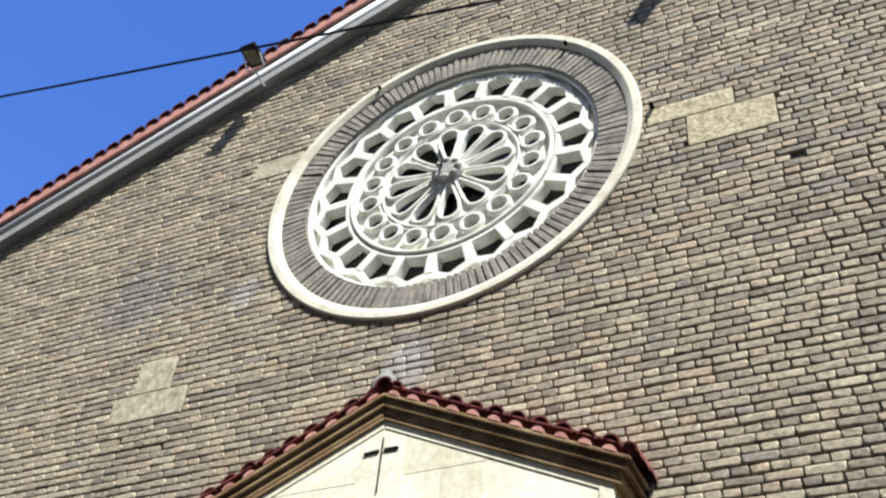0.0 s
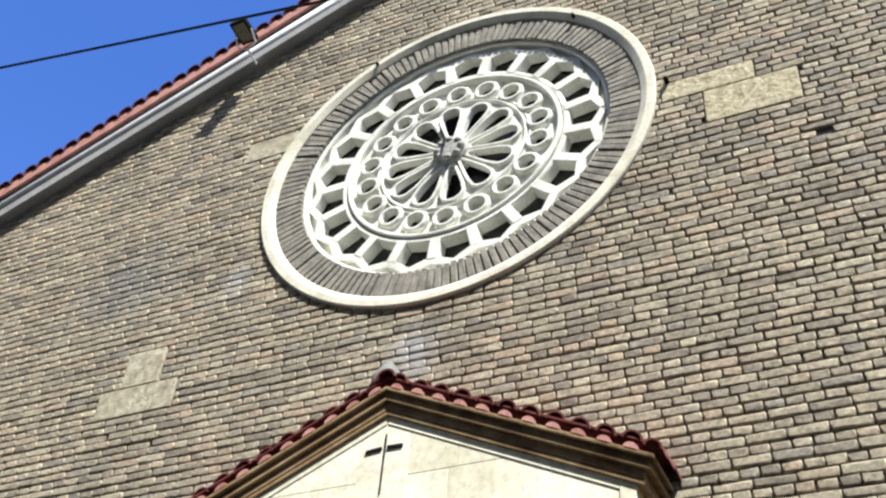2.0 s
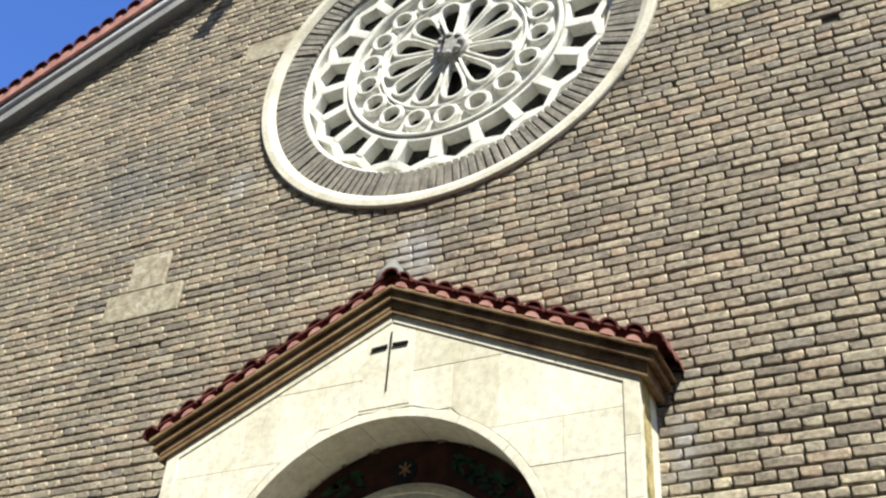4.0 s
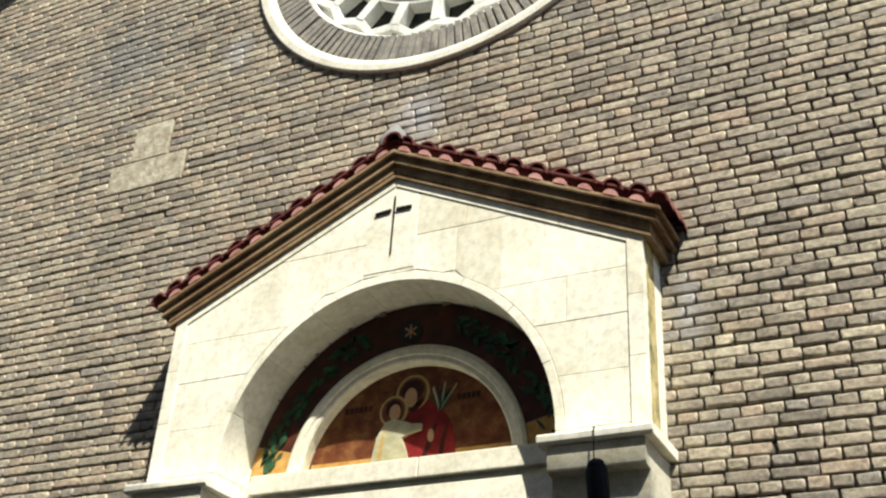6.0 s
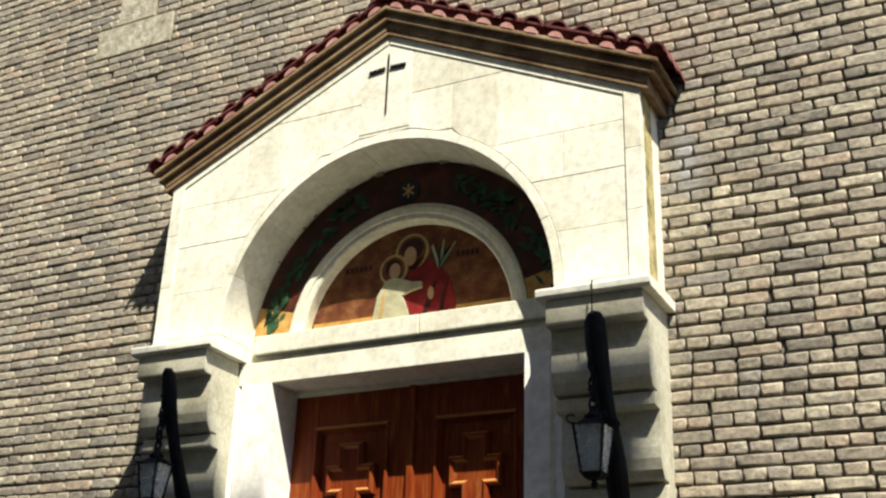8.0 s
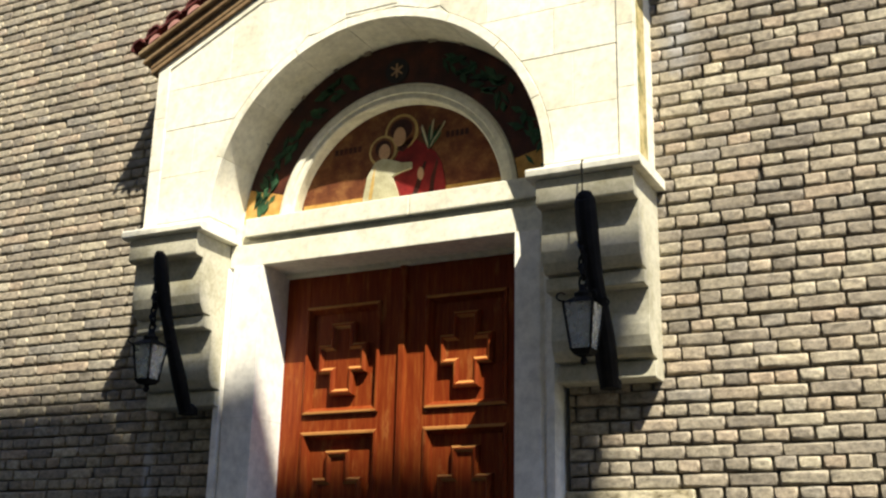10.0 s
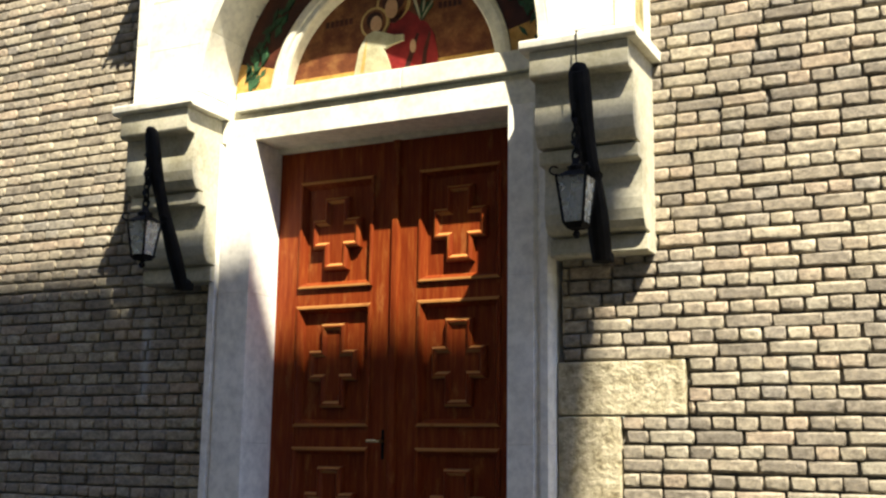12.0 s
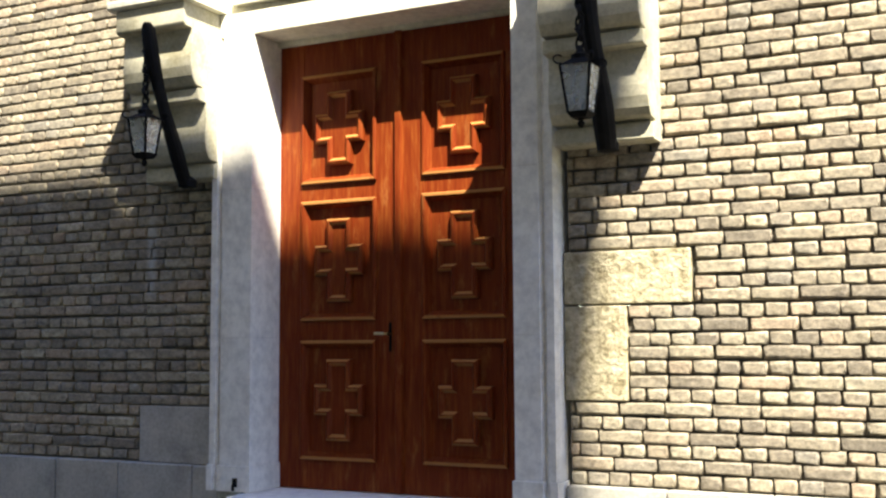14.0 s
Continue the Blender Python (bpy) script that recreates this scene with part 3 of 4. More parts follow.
painted("fold", [(0.1, 4.12), (0.16, 4.3), (0.21, 4.42), (0.225, 4.41), (0.19, 4.28), (0.14, 4.12)], MAROON_PAINT, 4)
painted("fold", [(0.24, 4.12), (0.26, 4.3), (0.3, 4.42), (0.31, 4.4), (0.285, 4.28), (0.275, 4.12)], MAROON_PAINT, 4)
painted("halo", disc(0.032, 4.65, 0.125, 0.128), OCHRE_PAINT, 4)
painted("halo_field", disc(0.032, 4.65, 0.105, 0.108), GOLD_PAINT, 5)
painted("round_shape", disc(0.034, 4.665, 0.083, 0.075), MAROON_PAINT, 6)
painted("oval_shape", disc(0.024, 4.615, 0.046, 0.068), SKIN_PAINT, 7)
painted("collar", [(0.0, 4.53), (0.04, 4.56), (0.09, 4.59), (0.13, 4.595), (0.1, 4.55), (0.05, 4.51)], MAROON_PAINT, 5)
painted("halo", disc(-0.1, 4.535, 0.105, 0.108), OCHRE_PAINT, 6)
painted("halo_field", disc(-0.1, 4.535, 0.088, 0.09), GOLD_PAINT, 7)
painted("round_shape", disc(-0.096, 4.55, 0.06, 0.058), MAROON_PAINT, 8)
painted("oval_shape", disc(-0.084, 4.522, 0.042, 0.055), SKIN_PAINT, 9)
painted("pale_shape", [(-0.235, 4.2), (-0.205, 4.36), (-0.15, 4.455), (-0.09, 4.475), (-0.02, 4.455), (0.05, 4.425), (0.12, 4.42), (0.12, 4.38), (0.03, 4.36), (-0.02, 4.34), (0.02, 4.24), (0.06, 4.1),
                         (-0.18, 4.1)], PALE_PAINT, 10)
painted("pale_fold", [(-0.19, 4.2), (-0.165, 4.36), (-0.145, 4.43), (-0.15, 4.3), (-0.165, 4.2)], OCHRE_PAINT, 11)
painted("red_spot", [(-0.23, 4.1), (-0.215, 4.19), (-0.15, 4.17), (-0.13, 4.1)], RED_PAINT, 11)
painted("tan_spot", disc(0.185, 4.335, 0.022, 0.045, 12), SKIN_PAINT, 5)
for k in range(9):
    a, d = radians(42 + 12 * k), 0.07 + 0.035 * ((k * 5) % 3)
    painted("lily", [(0.235, 4.5), (0.262 + d * math.cos(a), 4.53 + 1.1 * d * math.sin(a)), (0.272 + d * math.cos(a), 4.55 + 1.1 * d * math.sin(a)), (0.25, 4.5)],
            PALE_PAINT if k % 3 == 1 else GREEN_PAINT, 5 + k % 2)
for x0, x1, z, n in ((-0.48, -0.265, 4.56, 6), (0.36, 0.53, 4.56, 5)):
    for k in range(n):
        a = x0 + (x1 - x0) * k / n
        painted("writing_bar", [(a, z), (a + (x1 - x0) / n * 0.72, z), (a + (x1 - x0) / n * 0.72, z + 0.042), (a, z + 0.042)], MAROON_PAINT, 2)
# painted band round the arch
painted("band", arc(AX, 4.09, 0.87, 1.168, 0, 180, 48), MAROON_PAINT, 1, mural, BANDY)
rng = random.Random(11)
for side in (-1, 1):
    # sunlit ends of the band, painted in the same yellow
    painted("gold_foot", arc(AX, 4.09, 0.875, 1.163, *((0, 14) if side > 0 else (166, 180)), 8), SUNLIT_PAINT, 2, mural, BANDY)
    for k in range(46):
        t = rng.uniform(6, 70)
        a = radians(t if side > 0 else 180 - t)
        r = min(1.075, max(0.96, rng.gauss(1.02, 0.045)))
        x, z = AX + r * math.cos(a), 4.09 + r * math.sin(a)
        b = a + side * (math.pi / 2 + rng.uniform(-0.9, 0.9))
        ln, w = rng.uniform(0.07, 0.14), rng.uniform(0.014, 0.03)
        dx, dz = math.cos(b), math.sin(b)
        painted("leaf", [(x - dx * ln / 2, z - dz * ln / 2), (x - dz * w, z + dx * w), (x + dx * ln / 2, z + dz * ln / 2), (x + dz * w, z - dx * w)], GREEN_PAINT, 3 + k % 4, mural, BANDY)
painted("medallion", disc(AX, 5.06, 0.088, 0.088), BLACK_PAINT, 3, mural, BANDY, "round black medallion with a pale monogram")
for a in (35, 145, 90):
    c, s_ = math.cos(radians(a)), math.sin(radians(a))
    painted("stroke", [(AX - 0.05 * c + 0.006 * s_, 5.06 - 0.05 * s_ - 0.006 * c), (AX + 0.05 * c + 0.006 * s_, 5.06 + 0.05 * s_ - 0.006 * c),
                       (AX + 0.05 * c - 0.006 * s_, 5.06 + 0.05 * s_ + 0.006 * c), (AX - 0.05 * c - 0.006 * s_, 5.06 - 0.05 * s_ + 0.006 * c)], SKIN_PAINT, 4 + a // 60, mural, BANDY)

# ---------------------------------------------------------------- double door
door = thing("double_door", "closed red-brown varnished wooden double door with cross panels", "door")
DOORY = 0.215


def ring_frame(x0, x1, z0, z1, w, y0, y1):
    """A picture-frame moulding with a sloped inner side."""
    bm = bmesh.new()
    rect = lambda d, y: [bm.verts.new(p) for p in ((x0 + d, y, z0 + d), (x1 - d, y, z0 + d), (x1 - d, y, z1 - d), (x0 + d, y, z1 - d))]
    loops = [rect(0, y1), rect(0, y0 + 0.006), rect(0.006, y0), rect(w * 0.4, y0), rect(w, y1)]
    for a, b in zip(loops, loops[1:]):
        for k in range(4):
            # only level slopes take the pale slot: wear plus painted sky sheen
            bm.faces.new((a[k], a[(k + 1) % 4], b[(k + 1) % 4], b[k])).material_index = int(a in loops[1:3] and k % 2 == 0)
    return bm


def plus(cx, z0, z1, za, zb, w, arm, y0, y1, lip):
    """A raised plus-shaped field with sloped sides."""
    def outline(d):
        return [(cx - w + d, z0 + d), (cx + w - d, z0 + d), (cx + w - d, za + d), (cx + arm - d, za + d), (cx + arm - d, zb - d), (cx + w - d, zb - d), (cx + w - d, z1 - d),
                (cx - w + d, z1 - d), (cx - w + d, zb - d), (cx - arm + d, zb - d), (cx - arm + d, za + d), (cx - w + d, za + d)]
    bm = bmesh.new()
    loops = [[bm.verts.new((x, y, z)) for x, z in outline(d)] for d, y in ((0, y1), (0.004, y0 + 0.016), (0.018, y0), (lip * 0.6, y0), (lip, y0 + 0.022))]
    for a, b in zip(loops, loops[1:]):
        for k in range(12):
            # level edges again get wear and reflected sky as one pale colour
            bm.faces.new((a[k], a[(k + 1) % 12], b[(k + 1) % 12], b[k])).material_index = int(a in (loops[1], loops[3]) and k % 2 == 0)
    bm.faces.new(loops[-1])
    return bm


PANELS = [(1.07, 1.8), (1.95, 2.7), (2.835, 3.53)]
for side in (-1, 1):
    xs = sorted((AX + side * 0.9, AX + side * 0.004))
    px = sorted((AX + side * 0.715, AX + side * 0.175))
    leaf = part("leaf", block(xs[0], px[0], DOORY, DOORY + 0.05, 0.872, 3.787, 0.003), WOOD, door)
    part("stile", block(px[1], xs[1], DOORY, DOORY + 0.05, 0.872, 3.787, 0.003), WOOD, leaf)
    zs = [0.872] + [v for p in PANELS for v in p] + [3.787]
    for za, zb in zip(zs[::2], zs[1::2]):
        part("rail", block(px[0] + 0.001, px[1] - 0.001, DOORY + 0.001, DOORY + 0.05, za, zb, 0.002), WOOD, leaf)
    for za, zb in PANELS:
        part("panel", block(px[0], px[1], DOORY + 0.03, DOORY + 0.06, za, zb, 0), WOOD, leaf)
        part("moulding", ring_frame(px[0] - 0.012, px[1] + 0.012, za - 0.012, zb + 0.012, 0.05, DOORY - 0.02, DOORY + 0.032), WOOD, leaf).data.materials.append(WORN_SHEEN)
        c, m = sum(px) / 2, (za + zb) / 2
        part("cross_field", plus(c, za + 0.105, zb - 0.105, m - 0.1, m + 0.1, 0.093, 0.183, DOORY - 0.02, DOORY + 0.031, 0.045), WOOD, leaf).data.materials.append(WORN_SHEEN)
part("meeting_strip", prism([(AX - 0.03, DOORY), (AX - 0.02, DOORY - 0.028), (AX + 0.02, DOORY - 0.028), (AX + 0.03, DOORY)], 0.875, 3.785, "z", None, 0.004), WOOD, door)
part("handle", tube([(-0.035, DOORY, 1.85), (-0.035, DOORY - 0.05, 1.85), (-0.05, DOORY - 0.058, 1.85), (-0.12, DOORY - 0.055, 1.852)], 0.009), BRASS, door, "brass lever handle")
part("lock_plate", block(-0.044, -0.027, DOORY - 0.006, DOORY + 0.004, 1.74, 1.92, 0.003), IRON, door)
tagged(part("backing", block(AX - 0.95, AX + 0.95, DOORY + 0.06, DOORY + 0.1, 0.85, 3.79, 0), WOOD, door))

# ---------------------------------------------------------------- lanterns on iron arms


def lantern(cx, foot, head, thick, size):
    """An iron arm in front of the corbel with a tapered lantern hung on a chain."""
    t = thing("lantern", "black wrought-iron lantern hung from an arm on the corbel", "lantern", "lanterns beside the door")
    pts, rad = [], []
    for k in range(17):
        f = k / 16
        z = 2.82 + 0.95 * f
        y = -0.235 - 0.285 * f - 0.05 * math.sin(math.pi * f)
        pts.append((cx + foot + (head - foot) * f + 0.012 * math.sin(5 * f), y, z))
        rad.append(thick * (1 + 0.12 * math.sin(9 * f)))
    pts += [(cx + head - 0.01, -0.54, 3.792), (cx + head - 0.01, -0.56, 3.8)]
    rad += [thick * 0.8, thick * 0.3]
    part("arm", tube(pts, rad, None, 12), IRON, t)
    part("wall_plate", lathe(((0.06, -0.02), (0.06, 0.02), (0.03, 0.05)), None, 12, (cx + foot, -0.21, 2.82)), IRON, t)
    lx, ly, top, low = cx - 0.005, -0.53, 3.19, 3.19 - 0.24 * size
    for k in range(9):
        z = 3.31 + 0.055 * k
        ring = torus_ring(0, 0, [(0.019 + 0.007 * math.cos(j * 1.047), 0.007 * math.sin(j * 1.047)) for j in range(6)], None, 12)
        bmesh.ops.transform(ring, matrix=pose(lx + 0.003 * (k % 2), ly, z, 0, 0, 90 * (k % 2)) @ Matrix.Diagonal((1, 1, 1.9, 1)), verts=ring.verts)
        part("chain_link", ring, IRON, t)
    twist = [(lx + 0.022 * math.sin(1.1 * k), ly + 0.022 * math.cos(1.1 * k), 3.3 + 0.022 * k) for k in range(20)]
    part("twisted_bar", tube(twist, 0.007, None, 6), IRON, t)
    part("hook", tube([(cx + head - 0.01, -0.52, 3.775), (cx - 0.015, -0.56, 3.775), (lx, ly, 3.77), (lx, ly, 3.74)], 0.01), IRON, t)
    wt, wb = 0.08 * size, 0.052 * size
    bm = bmesh.new()
    bmesh.ops.create_cone(bm, cap_ends=True, segments=4, radius1=0.055, radius2=0.085, depth=0.03, matrix=pose(lx, ly, low - 0.012, 0, 0, 45))
    body = part("lamp_body", bm, IRON, t)
    for sx, sy in ((-1, -1), (1, -1), (1, 1), (-1, 1)):
        part("post", tube([(lx + sx * wb, ly + sy * wb, low), (lx + sx * wt, ly + sy * wt, top)], 0.008, None, 6), IRON, body)
        part("scroll", tube([(lx + sx * (wt + 0.02 * math.cos(a) + 0.006), ly + sy * (wt + 0.02 * math.cos(a) + 0.006), top + 0.03 + 0.022 * math.sin(a))
                             for a in [0.5 * j - 2.2 for j in range(10)]], 0.005, None, 6), IRON, body)
    for (ax, ay), (bx, by) in (((-1, -1), (1, -1)), ((1, -1), (1, 1)), ((1, 1), (-1, 1)), ((-1, 1), (-1, -1))):
        bm = bmesh.new()
        q = [(lx + ax * wb, ly + ay * wb, low), (lx + bx * wb, ly + by * wb, low), (lx + bx * wt, ly + by * wt, top), (lx + ax * wt, ly + ay * wt, top)]
        inn = [Vector(p) + (Vector((lx, ly, p[2])) - Vector(p)) * 0.05 for p in q]
        va, vb = [bm.verts.new(p) for p in q], [bm.verts.new(p) for p in inn]
        bm.faces.new(va), bm.faces.new(vb[::-1])
        for k in range(4):
            bm.faces.new((va[k], vb[k], vb[(k + 1) % 4], va[(k + 1) % 4]))
        ob = part("pane", bm, PANE, body, "cloudy glass pane")
        ob.visible_shadow = False
    bm = bmesh.new()
    bmesh.ops.create_cone(bm, cap_ends=True, segments=4, radius1=0.122, radius2=0.05, depth=0.04, matrix=pose(lx, ly, top + 0.02, 0, 0, 45))
    part("roof", bm, IRON, body)
    part("crown", lathe(((0.045, 0), (0.05, 0.02), (0.028, 0.03), (0.02, 0.05), (0.012, 0.07)), None, 10, (lx, ly, top + 0.04)), IRON, body)
    part("finial", lathe(((0.01, -0.05), (0.022, -0.03), (0.012, -0.012), (0.03, 0.0)), None, 10, (lx, ly, low - 0.025)), IRON, body)
    return t


right_lantern = lantern(AX + 1.475, 0.03, 0.022, 0.054, 1.0)
part("wire", tube([(1.49, -0.352, 4.05), (1.492, -0.41, 4.018), (1.492, -0.492, 4.014), (1.492, -0.493, 3.95), (1.495, -0.5, 3.8)], 0.004, None, 6), IRON,
     right_lantern, "thin black wire")
lantern(AX - 1.4, 0.075, 0.012, 0.043, 0.9)

# ---------------------------------------------------------------- rose window
rose = thing("rose_window", "round white cast-stone rose window with petal tracery", "window")
part("outer_rim", torus_ring(RX, RZ, [(1.735, 0.12), (1.735, 0.0), (1.742, -0.006), (1.79, -0.032), (1.8, -0.036), (1.858, -0.036), (1.868, -0.028), (1.87, -0.01), (1.87, 0.08)], None, 120), RIM_STONE,
     rose, "cream-coloured projecting stone rim")
TILT = Matrix.Rotation(radians(-7.5), 3, "Y")
ROUND = TILT @ Matrix.Diagonal((WIDE, 1, FLAT)) @ TILT.transposed()
N_RING = 146
rng = random.Random(5)
mesh_kinds = []
for v in range(6):
    bm = prism(arc(0, 0, 1.472, 1.748, -0.5 * 360 / N_RING + 0.22, 0.5 * 360 / N_RING - 0.22, 1), 0.0, 0.24, "y", None, 0.005)
    for vert in bm.verts:
        vert.co += Vector((rng.uniform(-0.004, 0.004), rng.uniform(-0.006, 0.004), rng.uniform(-0.003, 0.003)))
    me = bpy.data.meshes.new("ring_brick")
    bmesh.ops.recalc_face_normals(bm, faces=bm.faces)
    bm.to_mesh(me)
    bm.free()
    me.materials.append(RING_BRICK)
    mesh_kinds.append(me)
for k in range(N_RING):
    ob = new("ring_brick", mesh_kinds[rng.randrange(6)])
    ob.parent = rose
    way = ROUND @ Vector((math.cos(math.tau * k / N_RING), 0, math.sin(math.tau * k / N_RING)))
    ob.matrix_basis = pose(RX, 0.012 + rng.uniform(-0.006, 0.006), RZ, 0, -math.degrees(math.atan2(way.z, way.x)), 0) @ Matrix.Diagonal((way.length, 1, 0.98, 1))
part("ring_bed", torus_ring(RX, RZ, [(1.482, 0.03), (1.8, 0.03), (1.8, 0.6), (1.482, 0.6)], None, 96), MORTAR, rose)
TY = 0.07                      # front of the tracery
DEEP = 0.2
THIN = TY + 0.07                # back of the petals


def radial(r):
    return r + max(0.0, r - 1.06) * 0.092


def bar_ring(cx, cz, r0, r1, y, n=64, ring=rose, name="tracery_ring"):
    r0, r1 = radial(r0), radial(r1)
    return part(name, torus_ring(cx, cz, [(r0, DEEP), (r0, y + 0.012), (r0 + 0.012, y), (r1 - 0.012, y), (r1, y + 0.012), (r1, DEEP)], None, n), CAST_STONE, ring)


bar_ring(RX, RZ, 1.4, 1.445, TY - 0.025, 96, name="frame_ring")
bar_ring(RX, RZ, 1.035, 1.085, TY + 0.006, 96)
bar_ring(RX, RZ, 0.985, 1.028, TY - 0.012, 96)
bar_ring(RX, RZ, 0.715, 0.745, TY + 0.012, 72)
bar_ring(RX, RZ, 0.675, 0.707, TY + 0.002, 72)
N_CELL = 21
step = 360 / N_CELL


def polar(r, a):
    r = radial(r)
    return (RX + r * math.cos(radians(a)), RZ + r * math.sin(radians(a)))


for k in range(N_CELL):
    a = k * step + 9.5
    # spoke with a forked outer end, and the wedges that make each opening pointed
    half_in, half_out = 0.046, 0.044
    da, db = math.degrees(half_in / 1.06), math.degrees(half_out / 1.27)
    part("spoke", prism([polar(1.06, a - da), polar(1.285, a - db), polar(1.285, a + db), polar(1.06, a + da)], TY, DEEP, "y", None, 0.006), CAST_STONE, rose)
    part("fork", prism([polar(1.272, a - db), polar(1.352, a - step / 2 - 0.8), polar(1.404, a - step / 2), polar(1.335, a), polar(1.404, a + step / 2), polar(1.352, a + step / 2 + 0.8),
                          polar(1.272, a + db)], TY + 0.003 * (1 + k % 2), DEEP - 0.01, "y", None, 0.004), CAST_STONE, rose)
    part("wedge", prism([polar(1.314, a), polar(1.4, a - step / 2), polar(1.4, a), polar(1.4, a + step / 2)], TY + 0.05, DEEP - 0.02), CAST_STONE, rose)
N_CIRC = 18
for k in range(N_CIRC):
    x, z = polar(0.825, k * 20 + 10)
    part("roundel", torus_ring(x, z, [(0.079, DEEP - 0.05), (0.078, TY + 0.01), (0.088, TY - 0.006), (0.108, TY - 0.006), (0.122, TY + 0.012), (0.126, DEEP - 0.05)], None, 28), CAST_STONE, rose)
N_PETAL = 12
for k in range(N_PETAL):
    a = k * 30 + 5
    path = [(0.15, 0.032), (0.3, 0.072), (0.45, 0.112)] + [(0.535 + 0.122 * math.sin(radians(q)), 0.122 * math.cos(radians(q))) for q in range(10, 171, 20)] + [(0.45, -0.112), (0.3, -0.072),
                                                                                                                                                      (0.15, -0.032)]
    inner = [(0.19, 0.012), (0.3, 0.044), (0.45, 0.08)] + [(0.535 + 0.089 * math.sin(radians(q)), 0.089 * math.cos(radians(q))) for q in range(10, 171, 20)] + [(0.45, -0.08), (0.3, -0.044),
                                                                                                                                             (0.19, -0.012)]
    bm = bmesh.new()
    ca, sa = math.cos(radians(a)), math.sin(radians(a))
    at = lambda p, y: bm.verts.new((RX + p[0] * ca - p[1] * sa, y, RZ + p[0] * sa + p[1] * ca))
    y = TY - 0.004 - 0.002 * (k % 2)
    loops = [[at(p, THIN) for p in path], [at(p, y + 0.012) for p in path], [at((p[0] * 0.8 + q[0] * 0.2, p[1] * 0.8 + q[1] * 0.2), y) for p, q in zip(path, inner)],
             [at((p[0] * 0.2 + q[0] * 0.8, p[1] * 0.2 + q[1] * 0.8), y) for p, q in zip(path, inner)], [at(q, y + 0.012) for q in inner], [at(q, THIN) for q in inner]]
    n = len(path)
    for l0, l1 in zip(loops, loops[1:]):
        for j in range(n):
            bm.faces.new((l0[j], l0[(j + 1) % n], l1[(j + 1) % n], l1[j]))
    part("petal", bm, CAST_STONE, rose)


def reach(outline, cx, cz, a):
    """How far a ray from a point inside goes to a closed outline."""
    dx, dz = math.cos(a), math.sin(a)
    best = 0.0
    for (x0, z0), (x1, z1) in zip(outline, outline[1:] + outline[:1]):
        ex, ez = x1 - x0, z1 - z0
        det = ex * dz - ez * dx
        if abs(det) > 1e-9:
            t = (ex * (z0 - cz) - ez * (x0 - cx)) / det
            f = (dx * (z0 - cz) - dz * (x0 - cx)) / det
            if t > 0 and -1e-6 <= f <= 1 + 1e-6:
                best = max(best, t)
    return best


def web(cx, cz, inner, mid, half, r0, r1, y0, y1):
    """A plate that fills a sector of the wheel outside a closed inner outline."""
    rim = [polar(r1, mid - half + 2 * half * j / 8) for j in range(9)] + [polar(r0, mid + half - 2 * half * j / 8) for j in range(9)]
    ways = [math.tau * j / 60 for j in range(60)] + [math.atan2(rim[j][1] - cz, rim[j][0] - cx) % math.tau for j in (0, 8, 9, 17)]
    ways.sort()
    bm = bmesh.new()
    loops = []
    for y in (y0, y1):
        for outline in (rim, inner):
            loops.append([bm.verts.new((cx + d * math.cos(a), y, cz + d * math.sin(a))) for a, d in ((a, reach(outline, cx, cz, a)) for a in ways)])
    o0, h0, o1, h1 = loops
    n = len(ways)
    for j in range(n):
        k = (j + 1) % n
        bm.faces.new((o0[j], o0[k], h0[k], h0[j]))
        bm.faces.new((o1[k], o1[j], h1[j], h1[k]))
        bm.faces.new((o0[k], o0[j], o1[j], o1[k]))
        bm.faces.new((h0[j], h0[k], h1[k], h1[j]))
    return part("web", bm, CAST_STONE, rose)


for k in range(N_CIRC):
    x, z = polar(0.825, k * 20 + 10)
    web(x, z, disc(x, z, 0.1, 0.1, 48), k * 20 + 10, 9.98, 0.74, 0.99, TY + 0.05, DEEP - 0.04)
for k in range(N_PETAL):
    a = radians(k * 30 + 5)
    hole = [(0.24, 0.04), (0.3, 0.058), (0.45, 0.098)] + [(0.535 + 0.105 * math.sin(radians(q)), 0.105 * math.cos(radians(q))) for q in range(4, 177, 8)]
    hole += [(0.45, -0.098), (0.3, -0.058), (0.24, -0.04)]
    hole = [(RX + p * math.cos(a) - q * math.sin(a), RZ + p * math.sin(a) + q * math.cos(a)) for p, q in hole]
    cx, cz = polar(0.5, k * 30 + 5)
    web(cx, cz, hole, k * 30 + 5, 14.98, 0.2, 0.69, TY + 0.03, THIN - 0.005)
part("hub", lathe(((0.17, DEEP), (0.17, TY - 0.01), (0.15, TY - 0.03), (0.135, TY - 0.032), (0.13, TY - 0.05), (0.11, TY - 0.062), (0.045, TY - 0.07)), None, 28, (RX, 0, RZ), "y"), BOSS_STONE, rose, "round weathered grey boss")
for k in range(8):
    x, z = polar(0.115, k * 45)
    bm = bmesh.new()
    bmesh.ops.create_icosphere(bm, subdivisions=2, radius=0.036, matrix=pose(x, TY - 0.055, z) @ Matrix.Diagonal((1, 0.8, 1, 1)))
    part("boss_leaf", bm, BOSS_STONE, rose, smooth=True)
part("iron_stay", tube([(RX - 0.02, TY - 0.12, RZ - 0.02), (RX - 0.06, TY - 0.05, RZ + 0.16), (RX - 0.13, TY - 0.01, RZ + 0.36)], 0.012), IRON, rose)
part("backing_pane", prism(disc(RX, RZ, 1.56, 1.56, 64), DEEP + 0.004, DEEP + 0.03), DARK_PANE, rose, "dark glass behind the tracery")
